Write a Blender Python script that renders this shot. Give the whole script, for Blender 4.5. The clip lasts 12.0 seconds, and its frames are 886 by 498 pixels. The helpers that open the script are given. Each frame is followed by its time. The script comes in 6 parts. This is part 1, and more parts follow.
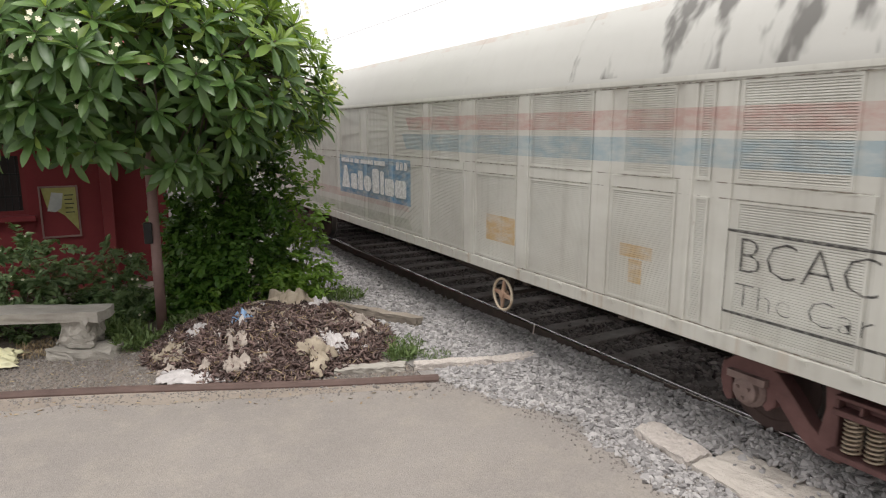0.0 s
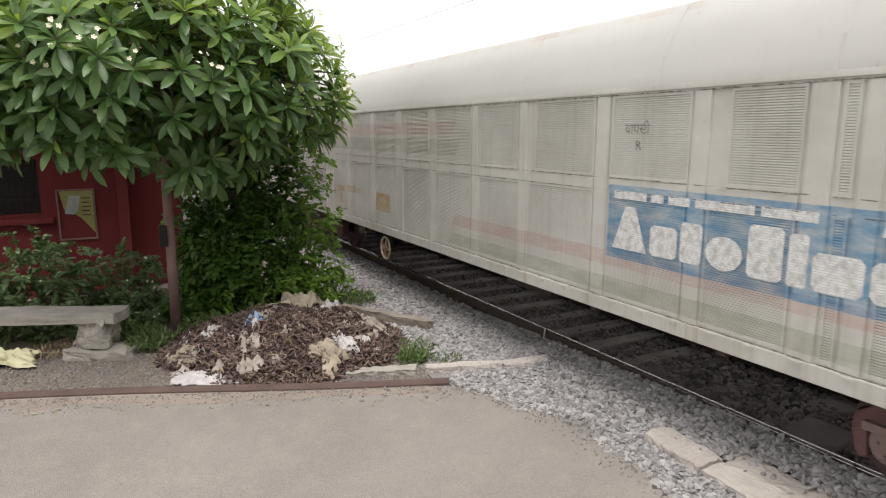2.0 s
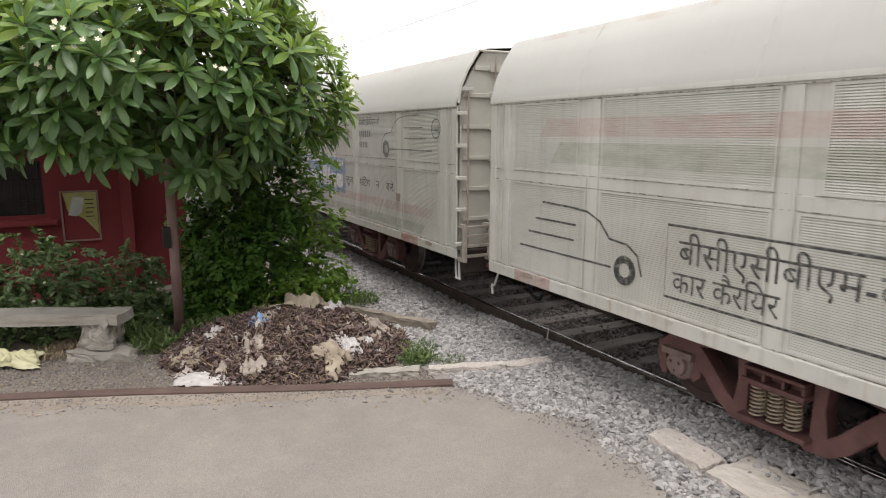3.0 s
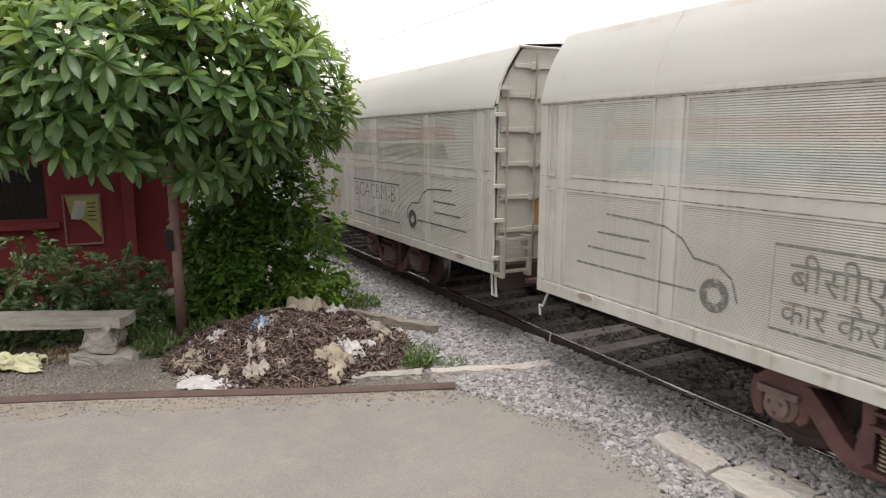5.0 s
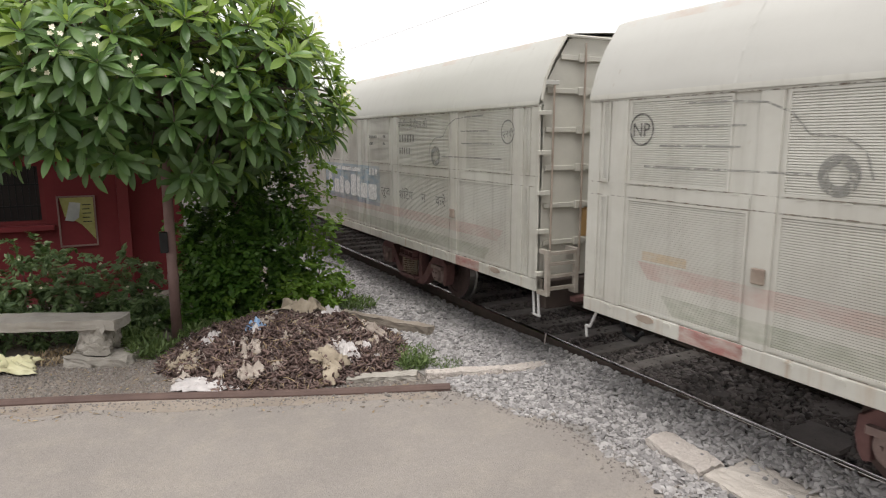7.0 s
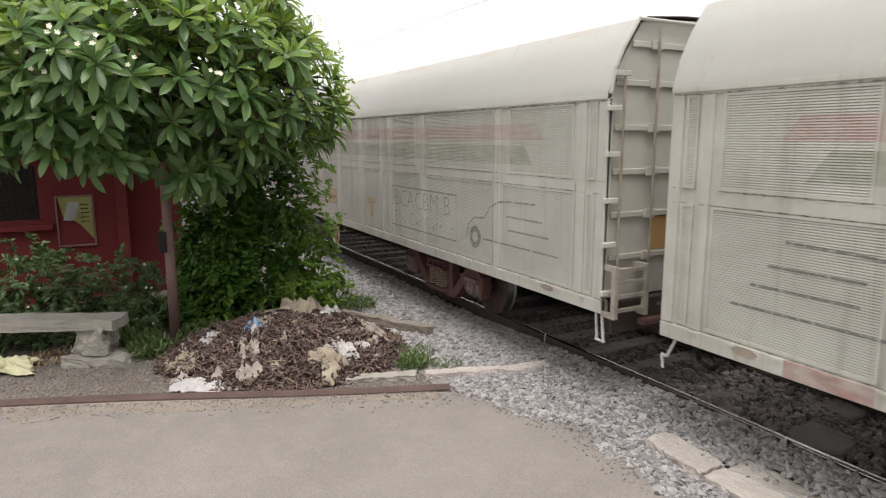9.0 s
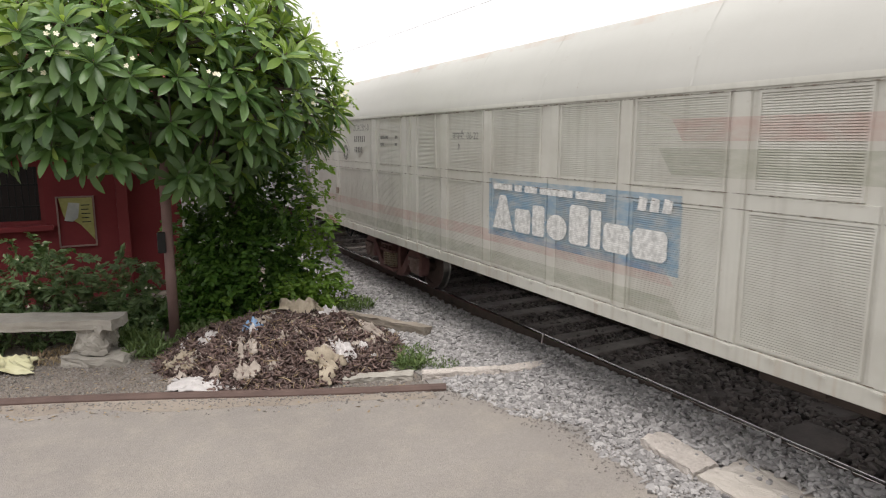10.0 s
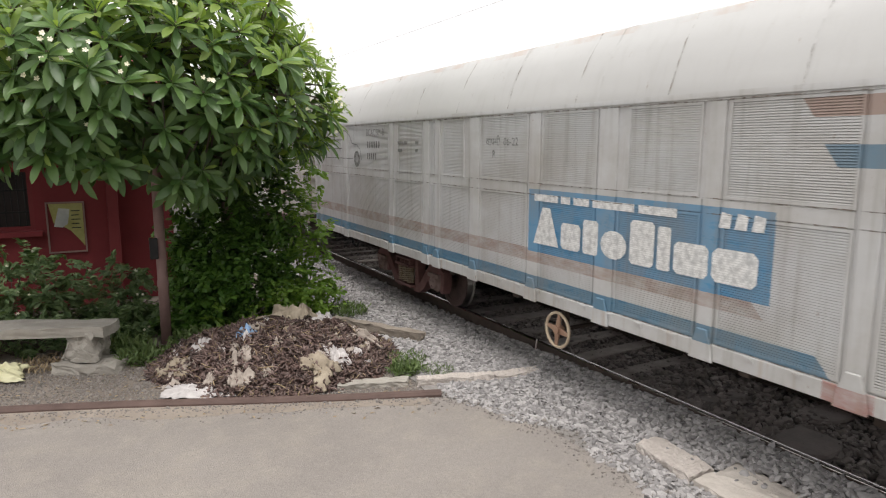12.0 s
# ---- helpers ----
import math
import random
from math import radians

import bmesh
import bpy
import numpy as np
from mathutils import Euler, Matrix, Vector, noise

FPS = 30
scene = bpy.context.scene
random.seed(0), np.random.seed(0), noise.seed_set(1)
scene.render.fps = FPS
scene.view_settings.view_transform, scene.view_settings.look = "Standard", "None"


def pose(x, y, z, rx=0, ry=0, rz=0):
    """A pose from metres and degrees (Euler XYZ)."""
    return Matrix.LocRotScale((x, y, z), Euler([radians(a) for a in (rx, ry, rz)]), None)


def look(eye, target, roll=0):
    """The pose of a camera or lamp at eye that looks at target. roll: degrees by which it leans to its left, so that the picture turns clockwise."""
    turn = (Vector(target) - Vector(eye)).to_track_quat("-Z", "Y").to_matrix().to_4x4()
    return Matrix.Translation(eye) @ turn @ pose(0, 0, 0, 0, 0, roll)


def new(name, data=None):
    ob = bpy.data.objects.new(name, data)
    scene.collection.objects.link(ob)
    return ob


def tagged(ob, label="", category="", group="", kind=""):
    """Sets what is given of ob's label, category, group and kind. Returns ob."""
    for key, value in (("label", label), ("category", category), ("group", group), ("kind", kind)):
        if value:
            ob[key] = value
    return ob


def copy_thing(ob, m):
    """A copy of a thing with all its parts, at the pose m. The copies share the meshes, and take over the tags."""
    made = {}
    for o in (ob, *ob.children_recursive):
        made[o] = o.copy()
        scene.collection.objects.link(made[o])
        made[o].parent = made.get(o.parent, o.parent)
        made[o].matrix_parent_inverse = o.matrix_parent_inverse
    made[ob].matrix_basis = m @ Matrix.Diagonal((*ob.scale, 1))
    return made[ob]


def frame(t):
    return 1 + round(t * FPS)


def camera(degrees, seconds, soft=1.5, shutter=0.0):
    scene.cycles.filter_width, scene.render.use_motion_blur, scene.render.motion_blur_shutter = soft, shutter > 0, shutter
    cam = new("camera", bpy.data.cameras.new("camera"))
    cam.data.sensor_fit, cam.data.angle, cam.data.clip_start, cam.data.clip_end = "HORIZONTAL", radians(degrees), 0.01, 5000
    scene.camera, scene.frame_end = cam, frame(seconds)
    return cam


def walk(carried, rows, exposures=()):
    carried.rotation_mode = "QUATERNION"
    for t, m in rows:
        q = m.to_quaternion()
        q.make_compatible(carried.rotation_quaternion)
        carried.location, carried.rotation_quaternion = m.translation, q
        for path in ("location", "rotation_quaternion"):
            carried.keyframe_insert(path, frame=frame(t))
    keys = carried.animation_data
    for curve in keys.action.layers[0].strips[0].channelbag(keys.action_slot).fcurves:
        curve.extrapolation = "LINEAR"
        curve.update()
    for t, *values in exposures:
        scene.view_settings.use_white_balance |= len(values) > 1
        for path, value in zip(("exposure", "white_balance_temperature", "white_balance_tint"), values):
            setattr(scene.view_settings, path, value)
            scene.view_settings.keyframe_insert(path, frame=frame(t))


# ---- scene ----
cam = camera(69.0, 12.0, 1.12, 0.05)
PATH = [
    (0, (0.077, 0.143, 2.5), (1.032, 1.862, 2.137), 0.1),
    (0.5, (0.077, 0.147, 2.514), (1.024, 1.87, 2.149), 0.2),
    (1, (0.093, 0.121, 2.51), (1.03, 1.851, 2.149), 0.2),
    (1.5, (0.057, 0.09, 2.517), (0.988, 1.825, 2.164), 0.2),
    (2, (0.051, 0.105, 2.518), (0.977, 1.842, 2.165), 0.2),
    (2.5, (0.058, 0.116, 2.514), (0.98, 1.856, 2.162), 0.1),
    (3, (0.047, 0.109, 2.519), (0.966, 1.85, 2.169), 0.1),
    (5, (0.018, 0.114, 2.508), (0.938, 1.858, 2.171), 0.1),
    (5.5, (0.051, 0.099, 2.513), (0.97, 1.843, 2.175), -0.0),
    (6, (0.068, 0.099, 2.519), (0.991, 1.841, 2.18), -0.1),
    (6.5, (0.066, 0.103, 2.513), (0.991, 1.844, 2.176), 0.0),
    (7, (0.046, 0.101, 2.517), (0.973, 1.841, 2.181), 0.0),
    (9, (0.058, 0.126, 2.518), (0.987, 1.865, 2.18), 0.0),
    (9.5, (0.073, 0.098, 2.517), (0.996, 1.841, 2.182), 0.0),
    (10, (0.104, 0.066, 2.504), (1.025, 1.81, 2.172), -0.0),
    (10.5, (0.117, 0.048, 2.512), (1.042, 1.79, 2.18), -0.0),
    (11, (0.096, 0.039, 2.521), (1.028, 1.778, 2.191), 0.0),
    (11.5, (0.069, 0.054, 2.519), (1.006, 1.791, 2.195), 0.1),
    (12, (0.042, 0.088, 2.518), (0.994, 1.818, 2.201), 0.1),
]
walk(cam, [(t, look(eye, target, roll)) for t, eye, target, roll in PATH], exposures=[(0, 0.12), (12, 0.12)])

# ---- light: a bright overcast sky and a very soft sun ----
world = bpy.data.worlds.new("overcast_sky")
scene.world = world
world.use_nodes = True
wn, wl = world.node_tree.nodes, world.node_tree.links
wn.clear()
w_sky = wn.new("ShaderNodeTexSky")
w_sky.sky_type, w_sky.sun_disc = "NISHITA", False
w_sky.sun_elevation, w_sky.sun_rotation = radians(71), radians(198)
w_sky.air_density, w_sky.dust_density = 1.0, 6.0
w_scale = wn.new("ShaderNodeVectorMath")
w_scale.operation = "SCALE"
w_scale.inputs["Scale"].default_value = 0.10
w_mix = wn.new("ShaderNodeMixRGB")
w_mix.inputs[0].default_value = 0.86
w_mix.inputs[2].default_value = (1.225, 1.195, 1.185, 1)
w_bg = wn.new("ShaderNodeBackground")
w_bg.inputs["Strength"].default_value = 1.0
w_out = wn.new("ShaderNodeOutputWorld")
wl.new(w_sky.outputs[0], w_scale.inputs[0])
wl.new(w_scale.outputs[0], w_mix.inputs[1])
wl.new(w_mix.outputs[0], w_bg.inputs["Color"])
wl.new(w_bg.outputs[0], w_out.inputs["Surface"])

sun = new("sun", bpy.data.lights.new("sun", "SUN"))
sun.data.energy, sun.data.angle, sun.data.color = 2.3, radians(35), (1.0, 0.965, 0.925)
sun.matrix_basis = look((-1.5, -4.5, 14), (0, 0, 0))


# ---- materials ----
class Nodes:
    """Short hand for building a node material."""

    def __init__(self, name):
        self.mat = bpy.data.materials.new(name)
        self.mat.use_nodes = True
        self.tree = self.mat.node_tree
        self.bsdf = self.tree.nodes["Principled BSDF"]
        self.coord = self.tree.nodes.new("ShaderNodeTexCoord").outputs["Object"]
        geo = self.tree.nodes.new("ShaderNodeNewGeometry")
        self.place, self.island = geo.outputs["Position"], geo.outputs["Random Per Island"]

    def put(self, socket, value):
        if hasattr(value, "is_linked"):
            self.tree.links.new(value, socket)
        else:
            socket.default_value = value

    def math(self, op, a, b=0.0, c=0.0):
        n = self.tree.nodes.new("ShaderNodeMath")
        n.operation = op
        for i, v in enumerate((a, b, c)):
            self.put(n.inputs[i], v)
        return n.outputs[0]

    def split(self, v):
        n = self.tree.nodes.new("ShaderNodeSeparateXYZ")
        self.put(n.inputs[0], v)
        return n.outputs

    def stretch(self, v, scale):
        n = self.tree.nodes.new("ShaderNodeMapping")
        self.put(n.inputs["Vector"], v)
        n.inputs["Scale"].default_value = scale
        return n.outputs[0]

    def noise(self, scale, v=None, detail=4.0, rough=0.55):
        n = self.tree.nodes.new("ShaderNodeTexNoise")
        self.put(n.inputs["Vector"], self.coord if v is None else v)
        n.inputs["Scale"].default_value, n.inputs["Detail"].default_value = scale, detail
        n.inputs["Roughness"].default_value = rough
        return n.outputs[0]

    def voronoi(self, scale, v=None, feature="F1"):
        n = self.tree.nodes.new("ShaderNodeTexVoronoi")
        n.feature = feature
        self.put(n.inputs["Vector"], self.coord if v is None else v)
        n.inputs["Scale"].default_value = scale
        return n.outputs

    def ramp(self, v, stops):
        n = self.tree.nodes.new("ShaderNodeValToRGB")
        e = n.color_ramp.elements
        while len(e) < len(stops):
            e.new(0.5)
        for el, (p, c) in zip(e, stops):
            el.position = p
            el.color = (c, c, c, 1) if isinstance(c, (int, float)) else (*c, 1)
        self.put(n.inputs[0], v)
        return n.outputs[0]

    def mix(self, f, a, b, mode="MIX"):
        n = self.tree.nodes.new("ShaderNodeMixRGB")
        n.blend_type = mode
        for i, v in enumerate((f, a, b)):
            self.put(n.inputs[i], (*v, 1) if isinstance(v, tuple) and len(v) == 3 else v)
        return n.outputs[0]

    def bump(self, height, strength=0.3, distance=0.01):
        n = self.tree.nodes.new("ShaderNodeBump")
        n.inputs["Strength"].default_value, n.inputs["Distance"].default_value = strength, distance
        self.put(n.inputs["Height"], height)
        self.put(self.bsdf.inputs["Normal"], n.outputs[0])

    def done(self, colour, rough=0.8, metal=0.0):
        self.put(self.bsdf.inputs["Base Color"], (*colour, 1) if isinstance(colour, tuple) else colour)
        self.put(self.bsdf.inputs["Roughness"], rough)
        self.put(self.bsdf.inputs["Metallic"], metal)
        return self.mat


def simple(name, a, b, scale=6.0, rough=0.8, metal=0.0, fine=60.0, bump=0.3, depth=0.004, at_place=False):
    """Two colours mingled by noise at two scales, with a fine relief."""
    n = Nodes(name)
    v = n.place if at_place else None
    big, small = n.noise(scale, v), n.noise(fine, v, 3.0)
    f = n.math("ADD", n.math("MULTIPLY", n.ramp(big, [(0.3, 0.0), (0.7, 1.0)]), 0.65), n.math("MULTIPLY", small, 0.35))
    n.bump(n.math("ADD", small, big), bump, depth)
    return n.done(n.mix(f, a, b), rough, metal)


def worn_paint(name, base, bands=(), streak=0.25, rust=0.35, roof_stain=None, roof_tint=None, grime=0.30):
    """Old wagon paint in wagon space: y runs back from the front corner, z up from the rail.
    bands: (z0, z1, y0, y1, slant, colour, strength)."""
    n = Nodes(name)
    x, y, z = n.split(n.coord)
    cloud = n.noise(1.3, n.stretch(n.coord, (1, 0.7, 1.4)))
    grain = n.noise(45.0, None, 3.0)
    col = n.mix(n.ramp(cloud, [(0.3, 0.0), (0.75, 1.0)]), tuple(c * 0.90 for c in base), tuple(min(1, c * 1.06) for c in base))
    up = n.math("GREATER_THAN", z, 2.93)
    dull = roof_tint or tuple(c * k for c, k in zip(base, (0.87, 0.87, 0.89)))
    patch = n.ramp(n.noise(0.9, n.stretch(n.coord, (1, 0.5, 1)), 5.0, 0.6), [(0.35, 0.0), (0.7, 1.0)])
    col = n.mix(up, col, n.mix(patch, dull, tuple(c * 0.90 for c in dull)))
    fade = n.ramp(n.noise(4.0, n.stretch(n.coord, (1, 1, 3)), 5.0, 0.65), [(0.3, 0.25), (0.62, 1.0)])
    for z0, z1, y0, y1, slant, colour, strength in bands:
        edge = n.math("ADD", y, n.math("MULTIPLY", n.math("SUBTRACT", z, z0), slant))
        m = n.math("MULTIPLY", n.math("GREATER_THAN", z, z0), n.math("LESS_THAN", z, z1))
        m = n.math("MULTIPLY", m, n.math("MULTIPLY", n.math("GREATER_THAN", edge, y0), n.math("LESS_THAN", edge, y1)))
        m = n.math("MULTIPLY", m, n.math("LESS_THAN", x, -1.40))
        col = n.mix(n.math("MULTIPLY", n.math("MULTIPLY", m, fade if strength < 0.96 else n.math("MAXIMUM", fade, 0.88)), strength), col, colour)
    soot = n.noise(1.1, n.stretch(n.coord, (1, 0.8, 1.0)), 6.0, 0.65)
    col = n.mix(n.math("MULTIPLY", n.ramp(soot, [(0.42, 0.0), (0.68, 1.0)]), n.math("MULTIPLY", n.math("LESS_THAN", z, 2.93), grime)), col, (0.27, 0.235, 0.185))
    runs = n.noise(7.0, n.stretch(n.coord, (1, 1.6, 0.10)), 5.0, 0.6)
    walls = n.math("ADD", n.math("MULTIPLY", n.math("LESS_THAN", z, 2.93), 0.8), 0.2)
    col = n.mix(n.math("MULTIPLY", n.math("MULTIPLY", n.ramp(runs, [(0.52, 0.0), (0.78, 1.0)]), streak), walls), col, (0.20, 0.18, 0.14))
    spots = n.noise(11.0, n.stretch(n.coord, (1, 1, 0.5)), 6.0, 0.7)
    col = n.mix(n.math("MULTIPLY", n.ramp(spots, [(0.66, 0.0), (0.73, 1.0)]), rust), col, (0.20, 0.10, 0.05))
    drips = n.ramp(n.noise(5.0, n.stretch(n.coord, (1, 2.2, 0.08)), 4.0, 0.65), [(0.55, 0.0), (0.72, 1.0)])
    col = n.mix(n.math("MULTIPLY", n.math("MULTIPLY", drips, n.math("LESS_THAN", z, 0.946)), 0.55), col, (0.34, 0.235, 0.15))
    crest = n.math("MULTIPLY", n.math("GREATER_THAN", z, 3.56), n.ramp(n.noise(1.7, None, 5.0, 0.7), [(0.48, 0.0), (0.62, 1.0)]))
    col = n.mix(n.math("MULTIPLY", crest, 0.45), col, (0.44, 0.32, 0.25))
    if roof_stain:
        s0, s1 = roof_stain
        drip = n.noise(2.2, n.stretch(n.coord, (0.6, 1.0, 0.30)), 4.0, 0.6)
        m = n.math("MULTIPLY", n.math("GREATER_THAN", y, s0), n.math("LESS_THAN", y, s1))
        m = n.math("MULTIPLY", m, n.math("GREATER_THAN", z, 2.96))
        col = n.mix(n.math("MULTIPLY", m, n.ramp(drip, [(0.54, 0.0), (0.62, 0.75)])), col, (0.05, 0.045, 0.04))
    n.bump(n.math("ADD", grain, cloud), 0.12, 0.004)
    return n.done(col, n.ramp(cloud, [(0.0, 0.55), (1.0, 0.75)]))


def lettering_paint(name, colour, gaps=0.55):
    """Stencil paint that has worn off along the slats and in spots."""
    n = Nodes(name)
    z = n.split(n.coord)[2]
    wave = n.math("FRACT", n.math("MULTIPLY", z, 1 / 0.0190))
    line = n.ramp(wave, [(0.0, 1.0), (0.14, 0.0), (0.86, 0.0), (1.0, 1.0)])
    worn = n.ramp(n.noise(16.0, None, 5.0, 0.7), [(0.42, 0.0), (0.62, 1.0)])
    miss = n.math("MAXIMUM", n.math("MULTIPLY", line, gaps), n.math("MULTIPLY", worn, gaps * 0.9))
    n.put(n.bsdf.inputs["Alpha"], n.math("SUBTRACT", 1.0, miss))
    return n.done(colour, 0.8)


def leaf_material(name, dark, light, rough=0.4, scatter=0.3):
    n = Nodes(name)
    info = n.tree.nodes.new("ShaderNodeObjectInfo")
    r = n.math("FRACT", n.math("ADD", n.island, info.outputs["Random"]))
    vein = n.noise(30.0, n.place, 2.0)
    col = n.mix(n.math("ADD", n.math("MULTIPLY", r, 0.75), n.math("MULTIPLY", vein, 0.25)), dark, light)
    n.done(col, rough)
    tr = n.tree.nodes.new("ShaderNodeBsdfTranslucent")
    n.put(tr.inputs["Color"], n.mix(1.0, col, (1.0, 1.0, 0.55), "MULTIPLY"))
    mixer = n.tree.nodes.new("ShaderNodeMixShader")
    mixer.inputs[0].default_value = scatter
    n.tree.links.new(n.bsdf.outputs[0], mixer.inputs[1])
    n.tree.links.new(tr.outputs[0], mixer.inputs[2])
    n.tree.links.new(mixer.outputs[0], n.tree.nodes["Material Output"].inputs["Surface"])
    return n.mat


def asphalt_material():
    n = Nodes("old_asphalt")
    big, mid, small = n.noise(0.5, n.place, 5.0), n.noise(4.0, n.place, 5.0), n.noise(130.0, n.place, 2.0)
    chips = n.voronoi(95.0, n.place)[0]
    col = n.mix(n.ramp(big, [(0.3, 0.0), (0.7, 1.0)]), (0.245, 0.220, 0.202), (0.305, 0.276, 0.252))
    col = n.mix(n.math("MULTIPLY", n.ramp(mid, [(0.45, 0.0), (0.7, 1.0)]), 0.35), col, (0.37, 0.325, 0.27))
    pits = n.noise(38.0, n.place, 3.0, 0.7)
    col = n.mix(n.math("MULTIPLY", n.ramp(pits, [(0.36, 1.0), (0.50, 0.0)]), 0.24), col, (0.17, 0.155, 0.14))
    col = n.mix(n.math("MULTIPLY", n.ramp(pits, [(0.56, 0.0), (0.70, 1.0)]), 0.20), col, (0.46, 0.425, 0.385))
    col = n.mix(n.math("MULTIPLY", n.ramp(small, [(0.35, 1.0), (0.55, 0.0)]), 0.45), col, (0.15, 0.14, 0.13))
    col = n.mix(n.math("MULTIPLY", n.ramp(chips, [(0.0, 1.0), (0.30, 0.0)]), 0.45), col, (0.42, 0.40, 0.37))
    n.bump(n.math("ADD", n.math("ADD", small, chips), n.math("MULTIPLY", mid, 1.5)), 0.55, 0.006)
    return n.done(col, 0.9)


def stones_material(name, dark, light, rough=0.85):
    n = Nodes(name)
    info = n.noise(40.0, n.place, 3.0)
    f = n.math("ADD", n.math("MULTIPLY", n.island, 0.7), n.math("MULTIPLY", info, 0.35))
    n.bump(info, 0.4, 0.004)
    return n.done(n.mix(f, dark, light), rough)


ASPHALT = asphalt_material()
DIRT = simple("dusty_earth", (0.145, 0.122, 0.105), (0.275, 0.235, 0.195), 1.6, 0.95, 0, 70, 0.6, 0.012, True)
ROAD_DUST = simple("brown_road_dust", (0.22, 0.185, 0.155), (0.33, 0.285, 0.24), 3.0, 0.95, 0, 70, 0.6, 0.006, True)
EARTH = simple("gravelly_earth", (0.12, 0.105, 0.09), (0.20, 0.18, 0.155), 1.1, 0.95, 0, 50, 0.6, 0.015, True)
OILY_BED = simple("oily_track_grit", (0.050, 0.044, 0.042), (0.115, 0.10, 0.094), 5.0, 0.95, 0, 40, 0.8, 0.02, True)
BED = simple("ballast_bed_grit", (0.17, 0.16, 0.15), (0.32, 0.30, 0.285), 5.0, 0.95, 0, 40, 0.8, 0.02, True)
STONE = stones_material("crushed_granite", (0.120, 0.115, 0.115), (0.48, 0.462, 0.455))
CHIPS = stones_material("dusty_road_chips", (0.10, 0.09, 0.083), (0.32, 0.29, 0.265))
STONE_OILY = stones_material("oil_stained_granite", (0.080, 0.070, 0.067), (0.34, 0.30, 0.28))
CONCRETE = simple("weathered_concrete", (0.27, 0.25, 0.22), (0.43, 0.405, 0.36), 3.5, 0.92, 0, 55, 0.5, 0.006, True)
OLD_KERB = simple("dirty_old_kerb", (0.20, 0.17, 0.14), (0.34, 0.295, 0.245), 4.0, 0.95, 0, 55, 0.6, 0.01, True)
PALE_CONCRETE = simple("pale_mortar", (0.50, 0.44, 0.40), (0.74, 0.68, 0.63), 30.0, 0.92, 0, 110, 1.0, 0.02, True)
DUSTY_SLAB = simple("dusty_slab", (0.42, 0.38, 0.34), (0.60, 0.55, 0.50), 5.0, 0.92, 0, 80, 0.8, 0.012, True)
SLEEPER = simple("dirty_sleeper", (0.19, 0.17, 0.155), (0.38, 0.345, 0.315), 4.0, 0.9, 0, 45, 0.5, 0.006, True)
FLAGSTONE = simple("dark_flagstone", (0.13, 0.112, 0.107), (0.27, 0.235, 0.22), 2.5, 0.9, 0, 40, 0.5, 0.01, True)
RAIL_STEEL = simple("polished_rail_steel", (0.50, 0.48, 0.46), (0.36, 0.33, 0.31), 3.0, 0.25, 1.0, 80, 0.1, 0.001, True)
RAIL_RUST = simple("rusted_rail_web", (0.045, 0.035, 0.030), (0.095, 0.070, 0.056), 6.0, 0.85, 0.0, 80, 0.4, 0.003, True)
OLD_RAIL = simple("brown_rusted_iron", (0.075, 0.048, 0.042), (0.15, 0.10, 0.085), 4.0, 0.8, 0.0, 70, 0.4, 0.003, True)
BOGIE_RED = simple("red_oxide_castings", (0.080, 0.036, 0.034), (0.180, 0.090, 0.083), 5.0, 0.75, 0.0, 50, 0.4, 0.004)
CAP_DUST = simple("dusty_bearing_caps", (0.13, 0.085, 0.075), (0.27, 0.20, 0.18), 7.0, 0.75, 0.0, 60, 0.3, 0.003)
WHEEL_STEEL = simple("dirty_wheel_steel", (0.050, 0.030, 0.027), (0.10, 0.066, 0.058), 6.0, 0.85, 0.0, 50, 0.3, 0.003)
TREAD = simple("bright_wheel_tread", (0.30, 0.29, 0.28), (0.42, 0.40, 0.38), 6.0, 0.4, 1.0, 50, 0.1, 0.001)
SPRING = simple("tan_coated_springs", (0.30, 0.235, 0.165), (0.46, 0.38, 0.29), 9.0, 0.6, 0.0, 60, 0.2, 0.002)
UNDERSIDE = simple("sooty_underframe", (0.035, 0.026, 0.022), (0.075, 0.055, 0.046), 4.0, 0.85, 0.0, 40, 0.3, 0.003)
RUSTY_PINK = simple("faded_rusty_bars", (0.20, 0.15, 0.12), (0.42, 0.36, 0.30), 5.0, 0.75, 0.0, 50, 0.3, 0.003)
OCHRE = simple("ochre_patch_paint", (0.36, 0.21, 0.075), (0.46, 0.29, 0.12), 4.0, 0.7, 0.0, 50, 0.2, 0.002)
DOOR_GREY = simple("pale_door_paint", (0.42, 0.41, 0.365), (0.53, 0.515, 0.46), 3.0, 0.7, 0.0, 50, 0.2, 0.003)
DULL_DOOR = simple("dull_blue_grey_door_paint", (0.25, 0.25, 0.245), (0.40, 0.395, 0.38), 3.0, 0.7, 0.0, 50, 0.2, 0.003)
LADDER_PAINT = simple("rusting_ladder_paint", (0.24, 0.20, 0.165), (0.46, 0.43, 0.38), 6.0, 0.7, 0.0, 50, 0.2, 0.002)
CREAM = simple("cream_paint", (0.40, 0.30, 0.20), (0.66, 0.57, 0.44), 5.0, 0.6, 0.0, 50, 0.2, 0.002)
SPOKE = simple("rubbed_rusty_spokes", (0.24, 0.13, 0.085), (0.46, 0.32, 0.23), 5.0, 0.65, 0.0, 50, 0.2, 0.002)
RED_WALL = simple("red_limewash", (0.135, 0.015, 0.019), (0.20, 0.027, 0.031), 1.2, 0.85, 0.0, 35, 0.4, 0.005, True)
